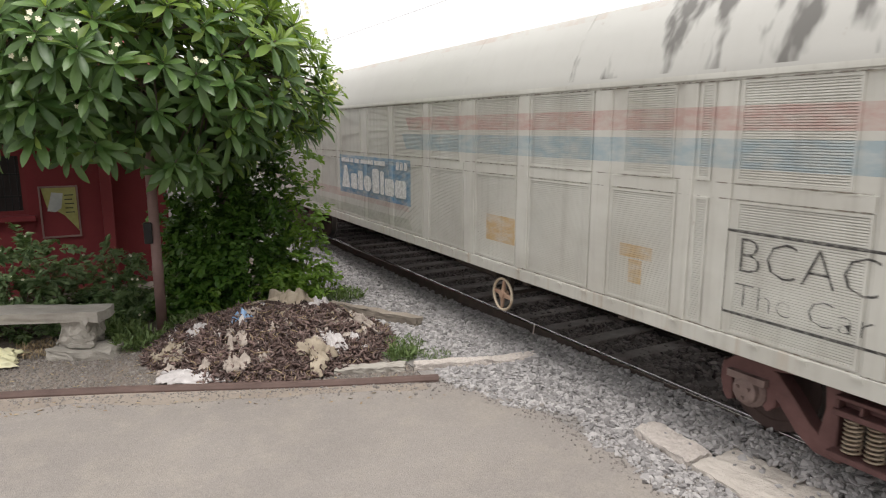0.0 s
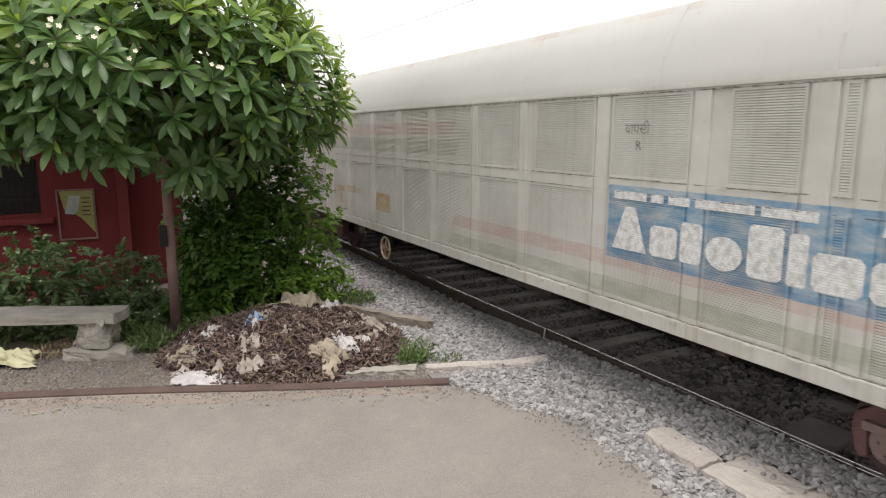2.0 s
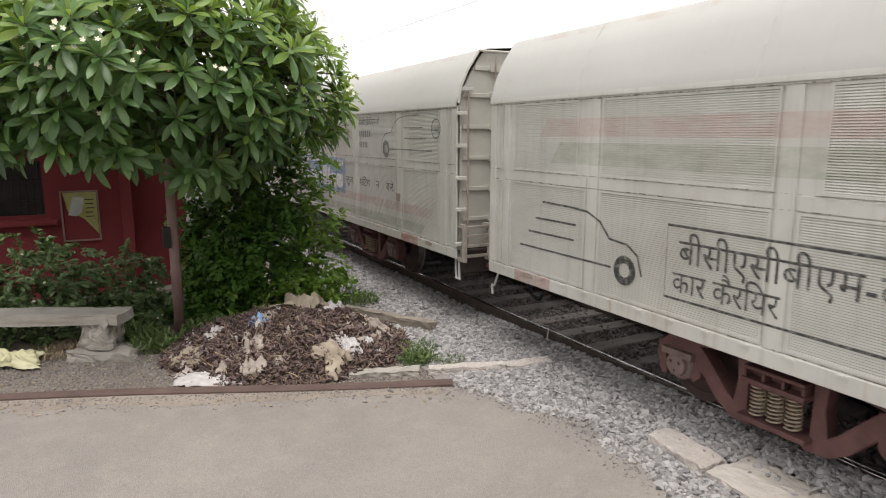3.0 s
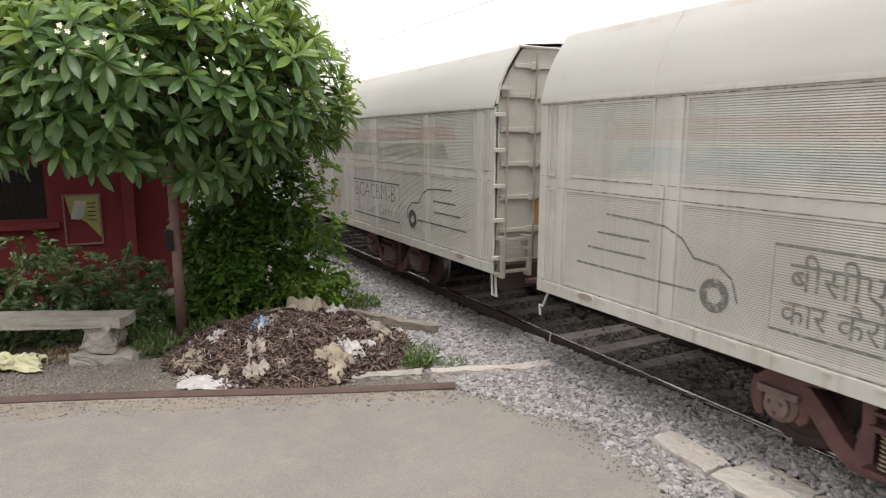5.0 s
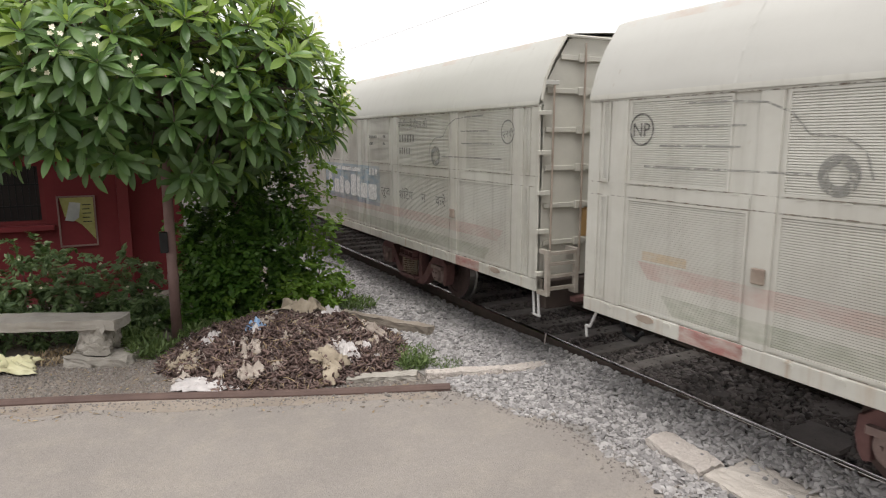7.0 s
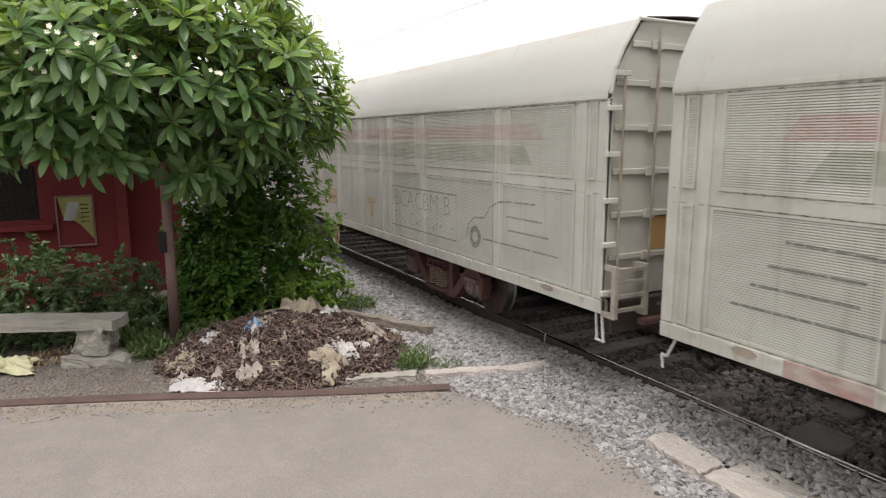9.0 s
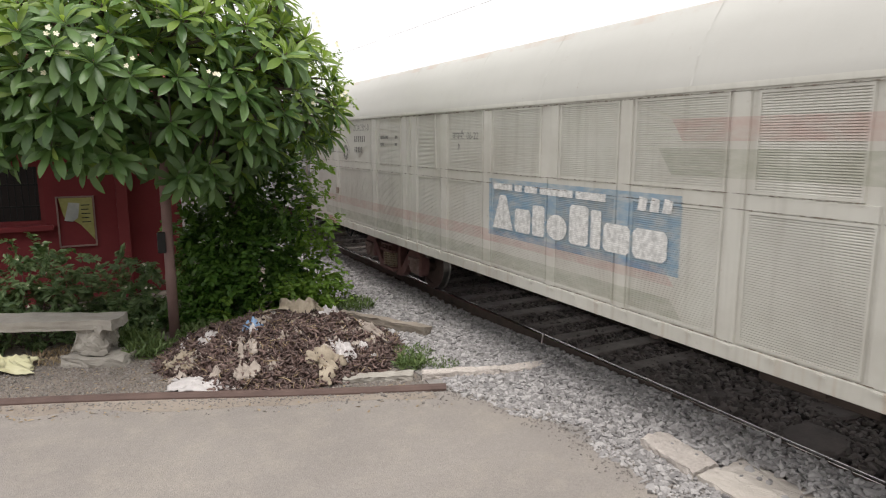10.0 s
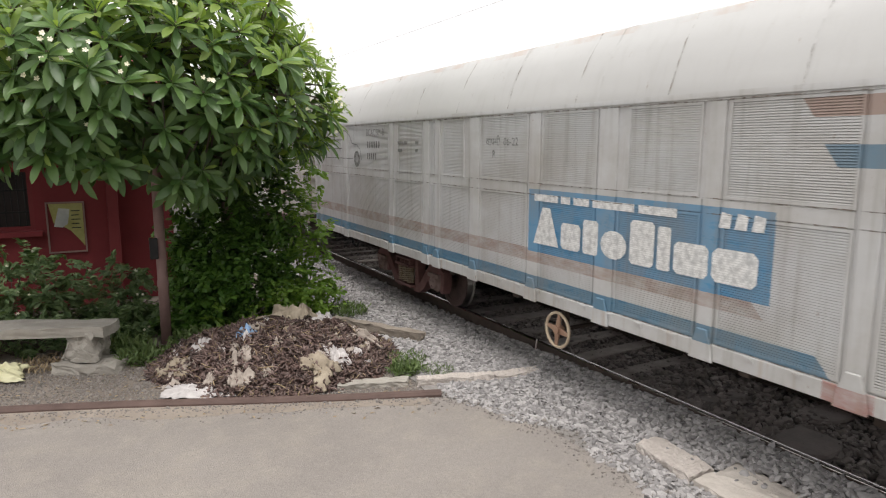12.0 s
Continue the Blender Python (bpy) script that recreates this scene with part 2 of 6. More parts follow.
MAROON = simple("maroon_trim_paint", (0.14, 0.018, 0.022), (0.19, 0.028, 0.03), 2.0, 0.8, 0.0, 35, 0.3, 0.003, True)
POST_PAINT = simple("faded_maroon_pipe", (0.17, 0.10, 0.09), (0.28, 0.185, 0.165), 3.0, 0.7, 0.0, 60, 0.3, 0.002, True)
DARK_IRON = simple("black_iron", (0.012, 0.012, 0.014), (0.03, 0.03, 0.03), 5.0, 0.6, 0.4, 40, 0.2, 0.002)
# near-black that paints in the unlit room behind the window
ROOM_SHADE = simple("painted_room_shade", (0.03, 0.025, 0.025), (0.05, 0.04, 0.04), 2.0, 0.9)
TIN = simple("galvanised_sheet", (0.45, 0.45, 0.44), (0.58, 0.58, 0.57), 2.0, 0.6, 0.0, 40, 0.2, 0.002, True)
POSTER_YELLOW = simple("torn_yellow_poster", (0.24, 0.22, 0.06), (0.40, 0.38, 0.16), 5.0, 0.8, 0.0, 30, 0.2, 0.002)
PAPER = simple("grey_white_paper", (0.30, 0.31, 0.30), (0.48, 0.48, 0.46), 6.0, 0.8, 0.0, 30, 0.2, 0.002)
BARK = simple("grey_brown_bark", (0.085, 0.065, 0.05), (0.17, 0.14, 0.11), 6.0, 0.9, 0.0, 60, 0.7, 0.008, True)
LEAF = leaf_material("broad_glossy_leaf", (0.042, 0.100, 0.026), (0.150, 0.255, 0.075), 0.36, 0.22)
# yellow-green of new growth, also used to paint the crown's lit parts
YOUNG_LIT_LEAF = leaf_material("young_and_lit_yellow_green_leaf", (0.17, 0.28, 0.055), (0.34, 0.46, 0.12), 0.4, 0.45)
SHRUB_LEAF = leaf_material("small_vine_leaf", (0.10, 0.20, 0.025), (0.25, 0.40, 0.065), 0.5, 0.42)
SHRUB_DARK = leaf_material("dark_shrub_leaf", (0.040, 0.105, 0.018), (0.145, 0.275, 0.048), 0.42, 0.36)
HEDGE_LEAF = leaf_material("dusty_hedge_leaf", (0.058, 0.118, 0.042), (0.23, 0.315, 0.140), 0.5, 0.30)
VINE_LEAF = leaf_material("yellow_green_vine_leaf", (0.13, 0.22, 0.03), (0.32, 0.44, 0.09), 0.5, 0.42)
GRASS = leaf_material("green_weed", (0.070, 0.120, 0.035), (0.19, 0.26, 0.095), 0.6, 0.3)
PETAL = simple("cream_petal", (0.70, 0.65, 0.40), (0.82, 0.80, 0.70), 9.0, 0.6)
LITTER = stones_material("brown_dried_stalks", (0.022, 0.013, 0.011), (0.22, 0.148, 0.130), 0.5)
STRAW = stones_material("straw_coloured_fibre", (0.20, 0.14, 0.08), (0.42, 0.33, 0.21))
WHITE_SACK = simple("white_woven_sack", (0.34, 0.315, 0.31), (0.64, 0.61, 0.60), 7.0, 0.7, 0.0, 120, 0.4, 0.003)
GREY_SACK = simple("soiled_pale_sack", (0.22, 0.185, 0.155), (0.48, 0.42, 0.37), 6.0, 0.8, 0.0, 90, 0.4, 0.003)
TAN_SACK = simple("tan_woven_sack", (0.18, 0.142, 0.10), (0.45, 0.39, 0.30), 6.0, 0.8, 0.0, 90, 0.5, 0.003)
YELLOW_SACK = simple("pale_yellow_sack", (0.58, 0.55, 0.32), (0.76, 0.74, 0.52), 5.0, 0.7, 0.0, 90, 0.4, 0.003)
BLUE_BAG = simple("blue_plastic_bag", (0.07, 0.20, 0.42), (0.34, 0.43, 0.52), 6.0, 0.45, 0.0, 60, 0.3, 0.003)
def seam_dirt():
    n = Nodes("rusty_weld_dirt")
    broken = n.ramp(n.noise(9.0, n.stretch(n.coord, (1, 1.0, 0.2)), 4.0, 0.7), [(0.46, 0.0), (0.60, 0.75)])
    n.put(n.bsdf.inputs["Alpha"], broken)
    return n.done(n.mix(n.noise(3.0), (0.13, 0.105, 0.08), (0.30, 0.24, 0.19)), 0.9)


SEAM = seam_dirt()
INK = lettering_paint("black_stencil_paint", (0.04, 0.038, 0.036), 0.58)
FAINT_INK = lettering_paint("faded_grey_stencil_paint", (0.15, 0.15, 0.14), 0.88)
GHOST_INK = lettering_paint("ghosted_stencil_paint", (0.23, 0.23, 0.215), 1.06)
WHITE_INK = lettering_paint("white_stencil_paint", (0.76, 0.76, 0.74), 0.42)
NAVY_INK = lettering_paint("navy_stencil_paint", (0.05, 0.11, 0.22), 0.8)
WIRE = simple("dull_copper_wire", (0.40, 0.39, 0.38), (0.5, 0.49, 0.47), 3.0, 0.6, 0.3)


# ---- mesh helpers ----
def box(bm, x0, x1, y0, y1, z0, z1):
    v = [bm.verts.new((x, y, z)) for x in (x0, x1) for y in (y0, y1) for z in (z0, z1)]
    for f in ((0, 1, 3, 2), (4, 6, 7, 5), (0, 4, 5, 1), (2, 3, 7, 6), (0, 2, 6, 4), (1, 5, 7, 3)):
        bm.faces.new([v[i] for i in f])
    return v


def prism(bm, points, a, b, axis=0):
    """A polygon pushed along an axis from a to b; points are the other two coordinates in turn."""
    def at(p, w):
        q = list(p)
        q.insert(axis, w)
        return q
    lo, hi = [bm.verts.new(at(p, a)) for p in points], [bm.verts.new(at(p, b)) for p in points]
    n = len(points)
    bm.faces.new(lo)
    bm.faces.new(hi[::-1])
    for i in range(n):
        bm.faces.new((lo[i], hi[i], hi[(i + 1) % n], lo[(i + 1) % n]))


def bar(bm, p, q, r, sides=6, r2=None):
    """A round bar from p to q."""
    p, q = Vector(p), Vector(q)
    d = (q - p).normalized()
    s = d.orthogonal().normalized()
    t = d.cross(s)
    rings = []
    for c, rad in ((p, r), (q, r if r2 is None else r2)):
        rings.append([bm.verts.new(c + rad * (math.cos(a) * s + math.sin(a) * t)) for a in (2 * math.pi * i / sides for i in range(sides))])
    for i in range(sides):
        j = (i + 1) % sides
        bm.faces.new((rings[0][i], rings[0][j], rings[1][j], rings[1][i]))
    bm.faces.new(rings[0][::-1])
    bm.faces.new(rings[1])


def turned(bm, profile, centre, axis=0, sides=24, cap=True):
    """A lathe shape round an axis through centre; profile: (along, radius)."""
    rings = []
    for along, rad in profile:
        ring = []
        for i in range(sides):
            a = 2 * math.pi * i / sides
            p = [rad * math.cos(a), rad * math.sin(a)]
            p.insert(axis, along)
            ring.append(bm.verts.new(Vector(p) + Vector(centre)))
        rings.append(ring)
    for r0, r1 in zip(rings, rings[1:]):
        for i in range(sides):
            j = (i + 1) % sides
            bm.faces.new((r0[i], r0[j], r1[j], r1[i]))
    if cap:
        bm.faces.new(rings[0])
        bm.faces.new(rings[-1][::-1])


def finish(name, bm, material, bevel=0.0, smooth=False):
    bmesh.ops.recalc_face_normals(bm, faces=bm.faces)
    if bevel:
        bmesh.ops.bevel(bm, geom=list(bm.edges), offset=bevel, segments=1, affect="EDGES")
    me = bpy.data.meshes.new(name)
    bm.to_mesh(me)
    bm.free()
    for m in material if isinstance(material, (list, tuple)) else [material]:
        me.materials.append(m)
    if smooth:
        me.shade_smooth()
    return me


def part(name, bm, material, parent, label="", bevel=0.0, smooth=False):
    me = bm if isinstance(bm, bpy.types.Mesh) else finish(name, bm, material, bevel, smooth)
    ob = new(name, me)
    ob.parent = parent
    return tagged(ob, label)


def thing(name, bm, material, label, category, group="", kind="", bevel=0.0, smooth=False):
    me = bm if isinstance(bm, bpy.types.Mesh) else finish(name, bm, material, bevel, smooth)
    return tagged(new(name, me), label, category, group, kind)


def array_mesh(name, verts, faces, material, smooth=False):
    me = bpy.data.meshes.new(name)
    me.from_pydata(np.asarray(verts).tolist(), [], np.asarray(faces).tolist())
    me.materials.append(material)
    if smooth:
        me.shade_smooth()
    return me


def scattered(name, tv, tf, places, frames3, scales, material, smooth=False):
    """One mesh of many copies of a small template: verts tv, faces tf, at places, turned by 3x3 frames and scaled."""
    tv, tf = np.asarray(tv, float), np.asarray(tf, int)
    v = np.einsum("nij,nkj->nki", frames3, tv[None] * np.asarray(scales).reshape(len(places), 1, -1)) + np.asarray(places)[:, None]
    f = tf[None] + (np.arange(len(places)) * len(tv))[:, None, None]
    return array_mesh(name, v.reshape(-1, 3), f.reshape(-1, tf.shape[1]), material, smooth)


def random_frames(rng, n):
    q = rng.normal(size=(n, 4))
    q /= np.linalg.norm(q, axis=1)[:, None]
    w, x, y, z = q.T
    return np.stack([np.stack([1 - 2 * (y * y + z * z), 2 * (x * y - z * w), 2 * (x * z + y * w)], -1),
                     np.stack([2 * (x * y + z * w), 1 - 2 * (x * x + z * z), 2 * (y * z - x * w)], -1),
                     np.stack([2 * (x * z - y * w), 2 * (y * z + x * w), 1 - 2 * (x * x + y * y)], -1)], 1)


def frames_along(direction, up):
    """3x3 frames whose x runs along direction and whose z leans to up."""
    d = direction / np.linalg.norm(direction, axis=1)[:, None]
    s = np.cross(up, d)
    s /= np.linalg.norm(s, axis=1)[:, None] + 1e-9
    u = np.cross(d, s)
    return np.stack([d, s, u], -1)


# ---- ground, road and track ----
TRACK_X, NEAR_RAIL, FAR_RAIL = 5.885, 5.06, 6.71
ROAD_Z = -0.15


def wavy(points, step=0.25, amount=0.05, seed=3):
    """A closed outline with small wobbles along its sides."""
    out = []
    for (x0, y0), (x1, y1) in zip(points, points[1:] + points[:1]):
        k = max(1, min(60, int(math.hypot(x1 - x0, y1 - y0) / step)))
        for i in range(k):
            x, y = x0 + (x1 - x0) * i / k, y0 + (y1 - y0) * i / k
            d = noise.noise_vector((x * 2.1, y * 2.1, seed))
            out.append((x + d.x * amount, y + d.y * amount))
    return out


def ground():
    rim = [-1500, -200, -40, -12, -4, 0, 4, 8, 14, 24, 45, 200, 1500]
    v = [(x, y, -0.23) for y in rim for x in rim]
    n = len(rim)
    f = [(i * n + j, i * n + j + 1, i * n + n + j + 1, i * n + n + j) for i in range(n - 1) for j in range(n - 1)]
    thing("ground", array_mesh("ground", v, f, EARTH), None, "brown gravelly earth reaching to the horizon", "ground", kind="structure")

    def sheet(name, outline, z, material, label, category, depth=0.12):
        bm = bmesh.new()
        prism(bm, [(x, y) for x, y in outline], z - depth, z, axis=2)
        bmesh.ops.triangulate(bm, faces=[f for f in bm.faces if len(f.verts) > 4])
        return thing(name, bm, material, label, category, kind="structure")

    road = [(-30, -14), (3.70, -14), (3.68, 1.0), (3.70, 3.2), (3.77, 3.9), (3.75, 4.6), (3.55, 5.3), (3.24, 5.85), (2.2, 6.40), (-1.1, 7.80), (-6, 9.9), (-30, 20)]
    sheet("road", wavy(road, 0.18, 0.05), ROAD_Z, ASPHALT, "worn dusty grey asphalt road surface", "road")
    verge = [(-14, 13.0), (-6, 9.95), (-1.1, 7.85), (2.2, 6.45), (3.15, 6.05), (3.22, 6.40), (3.3, 9.2), (3.0, 14.5), (-14, 14.5)]
    sheet("verge", wavy(verge, 0.3, 0.04, 5), ROAD_Z - 0.02, DIRT, "bare trodden earth verge with grit and straw", "ground")
    drift = [(3.12, 5.86), (3.0, 5.70), (2.2, 6.10), (1.0, 6.52), (0.2, 6.88), (-1.1, 7.42), (-6, 9.45), (-6, 9.82), (-1.1, 7.74), (2.2, 6.34)]
    sheet("dust_drift", wavy(drift, 0.07, 0.12, 13), ROAD_Z + 0.002, ROAD_DUST, "brown dust drifted against the border rail", "ground", 0.02)
    bed = [(3.66, -8), (3.74, 4.3), (3.45, 5.5), (3.25, 6.2), (3.35, 9.2), (3.0, 14), (3.0, 60), (9.5, 60), (9.5, -8)]
    sheet("ballast_bed", wavy(bed, 0.3, 0.06, 8), -0.19, OILY_BED, "dark oily grit bed under the railway ballast", "track bed", 0.06)


    shoulder = [(3.56, -8), (3.62, 4.2), (3.36, 5.5), (3.16, 6.1), (3.26, 9.2), (2.95, 14), (2.95, 40), (4.95, 40), (4.95, -8)]
    sheet("gravel_shoulder", wavy(shoulder, 0.3, 0.05, 21), ROAD_Z - 0.006, BED, "fine grey grit between road and ballast", "track bed", 0.02)


ground()


def pebble():
    """A twelve-cornered stone."""
    g = (1 + 5 ** 0.5) / 2
    v = np.array([(-1, g, 0), (1, g, 0), (-1, -g, 0), (1, -g, 0), (0, -1, g), (0, 1, g), (0, -1, -g), (0, 1, -g), (g, 0, -1), (g, 0, 1), (-g, 0, -1), (-g, 0, 1)], float)
    v *= np.random.default_rng(5).uniform(0.7, 1.15, (12, 1)) / 1.9
    f = [(0, 11, 5), (0, 5, 1), (0, 1, 7), (0, 7, 10), (0, 10, 11), (1, 5, 9), (5, 11, 4), (11, 10, 2), (10, 7, 6), (7, 1, 8), (3, 9, 4), (3, 4, 2), (3, 2, 6), (3, 6, 8), (3, 8, 9), (4, 9, 5), (2, 4, 11), (6, 2, 10), (8, 6, 7), (9, 8, 1)]
    return v, f


def ballast(name, boxes, material, label):
    """boxes: x0, x1, y0, y1, stones per square metre, size, height."""
    rng = np.random.default_rng(11)
    tv, tf = pebble()
    place, size = [], []
    for x0, x1, y0, y1, density, r, z in boxes:
        n = int((x1 - x0) * (y1 - y0) * density)
        p = np.stack([rng.uniform(x0, x1, n), rng.uniform(y0, y1, n), z + rng.uniform(-0.015, 0.02, n)], -1)
        rise = np.clip((p[:, 0] - 4.2) / 0.7, 0, 1) * np.clip((8.6 - p[:, 1]) / 4.0, 0.12, 1.2) * (p[:, 0] < 5)
        p[:, 2] += 0.118 * rise
        edge = 3.78 + 0.12 * np.sin(p[:, 1] * 3.1) + 0.08 * np.sin(p[:, 1] * 7.3)
        edge = np.where(p[:, 1] > 4.3, edge - np.clip(p[:, 1] - 4.3, 0, 1.9) * 0.3, edge)
        ok = (p[:, 0] > edge) | (p[:, 1] > 6.3)
        ok &= ~((p[:, 0] < np.where(p[:, 1] > 3.32, 4.40, 4.62)) & (p[:, 0] > 4.10) & (p[:, 1] > 2.4) & (p[:, 1] < 3.95) & (rng.random(n) < 0.93))
        place.append(p[ok])
        size.append(r * rng.uniform(0.55, 1.35, (ok.sum(), 1)) * rng.uniform(0.5, 1.3, (ok.sum(), 3)))
    place, size = np.concatenate(place), np.concatenate(size)
    k = len(place)
    lie = frames_along(np.stack([rng.normal(size=k), rng.normal(size=k), rng.normal(size=k) * 0.35], -1), np.stack([rng.normal(size=k) * 0.45, rng.normal(size=k) * 0.45, np.ones(k)], -1))
    size *= np.array([1.25, 1.0, 0.72])
    me = scattered(name, tv, tf, place, lie, size, material)
    return thing(name, me, None, label, "ballast", kind="stuff")


def rails():
    track = tagged(new("railway_track"), "broad-gauge railway track of polished rails on dark sleepers", "railway track", kind="structure")
    y0, y1 = -8.0, 60.0
    for x in (NEAR_RAIL, FAR_RAIL):
        bm = bmesh.new()
        web = [(-0.068, -0.165), (0.068, -0.165), (0.068, -0.15), (0.012, -0.135), (0.010, -0.05), (0.034, -0.038), (0.035, -0.006), (-0.035, -0.006), (-0.034, -0.038), (-0.010, -0.05), (-0.012, -0.135), (-0.068, -0.15)]
        lo = [bm.verts.new((x + a, y0, b)) for a, b in web]
        hi = [bm.verts.new((x + a, y1, b)) for a, b in web]
        for i in range(len(web)):
            j = (i + 1) % len(web)
            bm.faces.new((lo[i], hi[i], hi[j], lo[j]))
        rail = part("rail", bm, RAIL_RUST, track, "rust-brown rail web and foot")
        bm = bmesh.new()
        head = [(-0.034, -0.008), (0.034, -0.008), (0.031, -0.001), (0.015, 0.002), (-0.015, 0.002), (-0.031, -0.001)]
        lo = [bm.verts.new((x + a, y0, b)) for a, b in head]
        hi = [bm.verts.new((x + a, y1, b)) for a, b in head]
        for i in range(len(head)):
            j = (i + 1) % len(head)
            bm.faces.new((lo[i], hi[i], hi[j], lo[j]))
        part("rail_head", bm, RAIL_STEEL, rail, "wheel-polished steel running surface")
    bm = bmesh.new()
    box(bm, -1.38, 1.38, -0.12, 0.12, -0.33, -0.152)
    me = finish("sleeper", bm, SLEEPER, 0.012)
    bm = bmesh.new()
    box(bm, -0.10, -0.065, -0.05, 0.05, -0.165, -0.135)
    box(bm, 0.065, 0.10, -0.05, 0.05, -0.165, -0.135)
    bar(bm, (-0.085, 0, -0.15), (-0.085, 0, -0.105), 0.012)
    bar(bm, (0.085, 0, -0.15), (0.085, 0, -0.105), 0.012)
    clip = finish("rail_clip", bm, RAIL_RUST)
    rng = random.Random(4)
    for i in range(62):
        s = part("sleeper", me, None, track)
        s.matrix_basis = pose(TRACK_X + rng.uniform(-0.08, 0.08), 5.55 + 0.65 * i + rng.uniform(-0.04, 0.04), rng.uniform(-0.008, 0.008), 0, 0, rng.uniform(-1.5, 1.5))
        if i < 30:
            for x in (NEAR_RAIL, FAR_RAIL):
                c = part("rail_clip", clip, None, track)
                c.matrix_basis = pose(x, s.location.y, 0)
    bm = bmesh.new()
    box(bm, -0.007, 0.007, -0.007, 0.007, -0.17, 0.05)
    peg = part("peg", bm, PALE_CONCRETE, track, "small white marker peg beside the rail")
    peg.matrix_basis = pose(NEAR_RAIL - 0.08, 6.55, 0, 4, 6, 0)


def flat_stone(x, y, w, d, turn, z, material=FLAGSTONE, label="flat worn flagstone set in the track bed", h=0.12):
    bm = bmesh.new()
    k = 9
    out = []
    for i in range(k):
        a = 2 * math.pi * i / k
        s = 1 / max(abs(math.cos(a)), abs(math.sin(a))) ** 0.7
        j = 1 + 0.16 * noise.noise((x * 3 + math.cos(a), y * 3 + math.sin(a), 1.7))
        out.append((w / 2 * math.cos(a) * s * j, d / 2 * math.sin(a) * s * j))
    prism(bm, out, -h, 0.0, axis=2)
    ob = thing("flagstone", bm, material, label, "stone", "flagstones in the crossing", bevel=0.02)
    ob.matrix_basis = pose(x, y, z, random.uniform(-2, 2), random.uniform(-2, 2), turn)
    return ob


def kerbs():
    def block(name, pts, z0, z1, material, label, category):
        bm = bmesh.new()
        prism(bm, pts, z0, z1, axis=2)
        bmesh.ops.subdivide_edges(bm, edges=list(bm.edges), cuts=16, use_grid_fill=True)
        bmesh.ops.triangulate(bm, faces=bm.faces)
        for v in bm.verts:
            v.co += Vector(noise.noise_vector(v.co * 4)) * 0.026 + Vector(noise.noise_vector(v.co * 14)) * 0.016 + Vector(noise.noise_vector(v.co * 37)) * 0.010
        return thing(name, bm, material, label, category, "kerb blocks by the track", "structure")
    block("kerb_1", [(3.17, 6.40), (3.14, 6.28), (3.98, 6.02), (4.03, 6.16)], -0.3, -0.085, PALE_CONCRETE, "pale broken mortar-topped concrete kerb block", "kerb")
    block("kerb_2", [(4.05, 6.17), (4.0, 6.02), (4.55, 5.90), (4.60, 6.06)], -0.3, -0.10, PALE_CONCRETE, "short pinkish concrete kerb block in gravel", "kerb")
    block("kerb_3", [(3.22, 9.20), (3.10, 9.12), (3.86, 7.72), (4.0, 7.78)], -0.3, -0.03, OLD_KERB, "dull brown-grey concrete kerb block behind the rubbish heap", "kerb")
    block("kerb_4", [(2.35, 6.74), (2.31, 6.63), (3.05, 6.36), (3.10, 6.47)], -0.3, -0.10, CONCRETE, "sunken grey concrete kerb block by the heap", "kerb")
    block("kerb_5", [(4.14, 3.97), (4.07, 3.33), (4.37, 3.34), (4.44, 3.97)], -0.3, -0.095, PALE_CONCRETE, "broken pale mortar slab at the road edge", "kerb")
    block("kerb_6", [(4.10, 3.31), (4.06, 2.30), (4.64, 2.30), (4.66, 3.31)], -0.3, -0.105, DUSTY_SLAB, "grey concrete slab at the road edge", "kerb")
    # an old rail laid flat as the road's border
    bm = bmesh.new()
    a, b = Vector((3.235, 5.925, ROAD_Z)), Vector((-7.4, 10.33, ROAD_Z))
    d = (b - a).normalized()
    s = Vector((-d.y, d.x, 0))
    prof = [(-0.06, -0.05), (-0.06, 0.035), (-0.035, 0.05), (0.03, 0.05), (0.05, 0.02), (0.05, -0.05)]
    n = 14
    rings = []
    for i in range(n + 1):
        p = a.lerp(b, i / n) + s * 0.03 * math.sin(i * 1.1) * (1 if 0 < i < n else 0.2)
        rings.append([bm.verts.new(p + s * u + Vector((0, 0, w))) for u, w in prof])
    for r0, r1 in zip(rings, rings[1:]):
        for i in range(len(prof)):
            j = (i + 1) % len(prof)
            bm.faces.new((r0[i], r0[j], r1[j], r1[i]))
    bm.faces.new(rings[0])
    bm.faces.new(rings[-1])
    thing("border_rail", bm, OLD_RAIL, "old rusty rail laid along the road edge", "rail", kind="structure")


rails()
kerbs()

# ---- the train ----
SIDE, LENGTH, PITCH, SPEED = 1.555, 21.26, 22.14, 11.55
BAYS = [(0.50, 1.65, 0.45, 1.80), (2.00, 3.85, 2.00, 3.85), (4.20, 5.05, 4.05, 5.02), (5.65, 6.22, 5.60, 6.35), (6.63, 7.61, 6.63, 7.61),
        (7.86, 8.72, 7.86, 8.72), (9.12, 9.92, 9.02, 9.95), (10.16, 11.14, 10.16, 11.14), (11.34, 12.20, 11.34, 12.34), (12.53, 13.50, 12.40, 13.50),
        (13.73, 14.65, 13.73, 14.65), (15.02, 15.62, 14.87, 15.62), (16.24, 17.14, 16.19, 17.24), (17.47, 19.20, 17.47, 19.20), (19.64, 20.72, 19.45, 20.72)]
STRIPS = [(0.15, 0.27), (5.28, 5.41), (15.87, 15.98), (20.98, 21.08)]
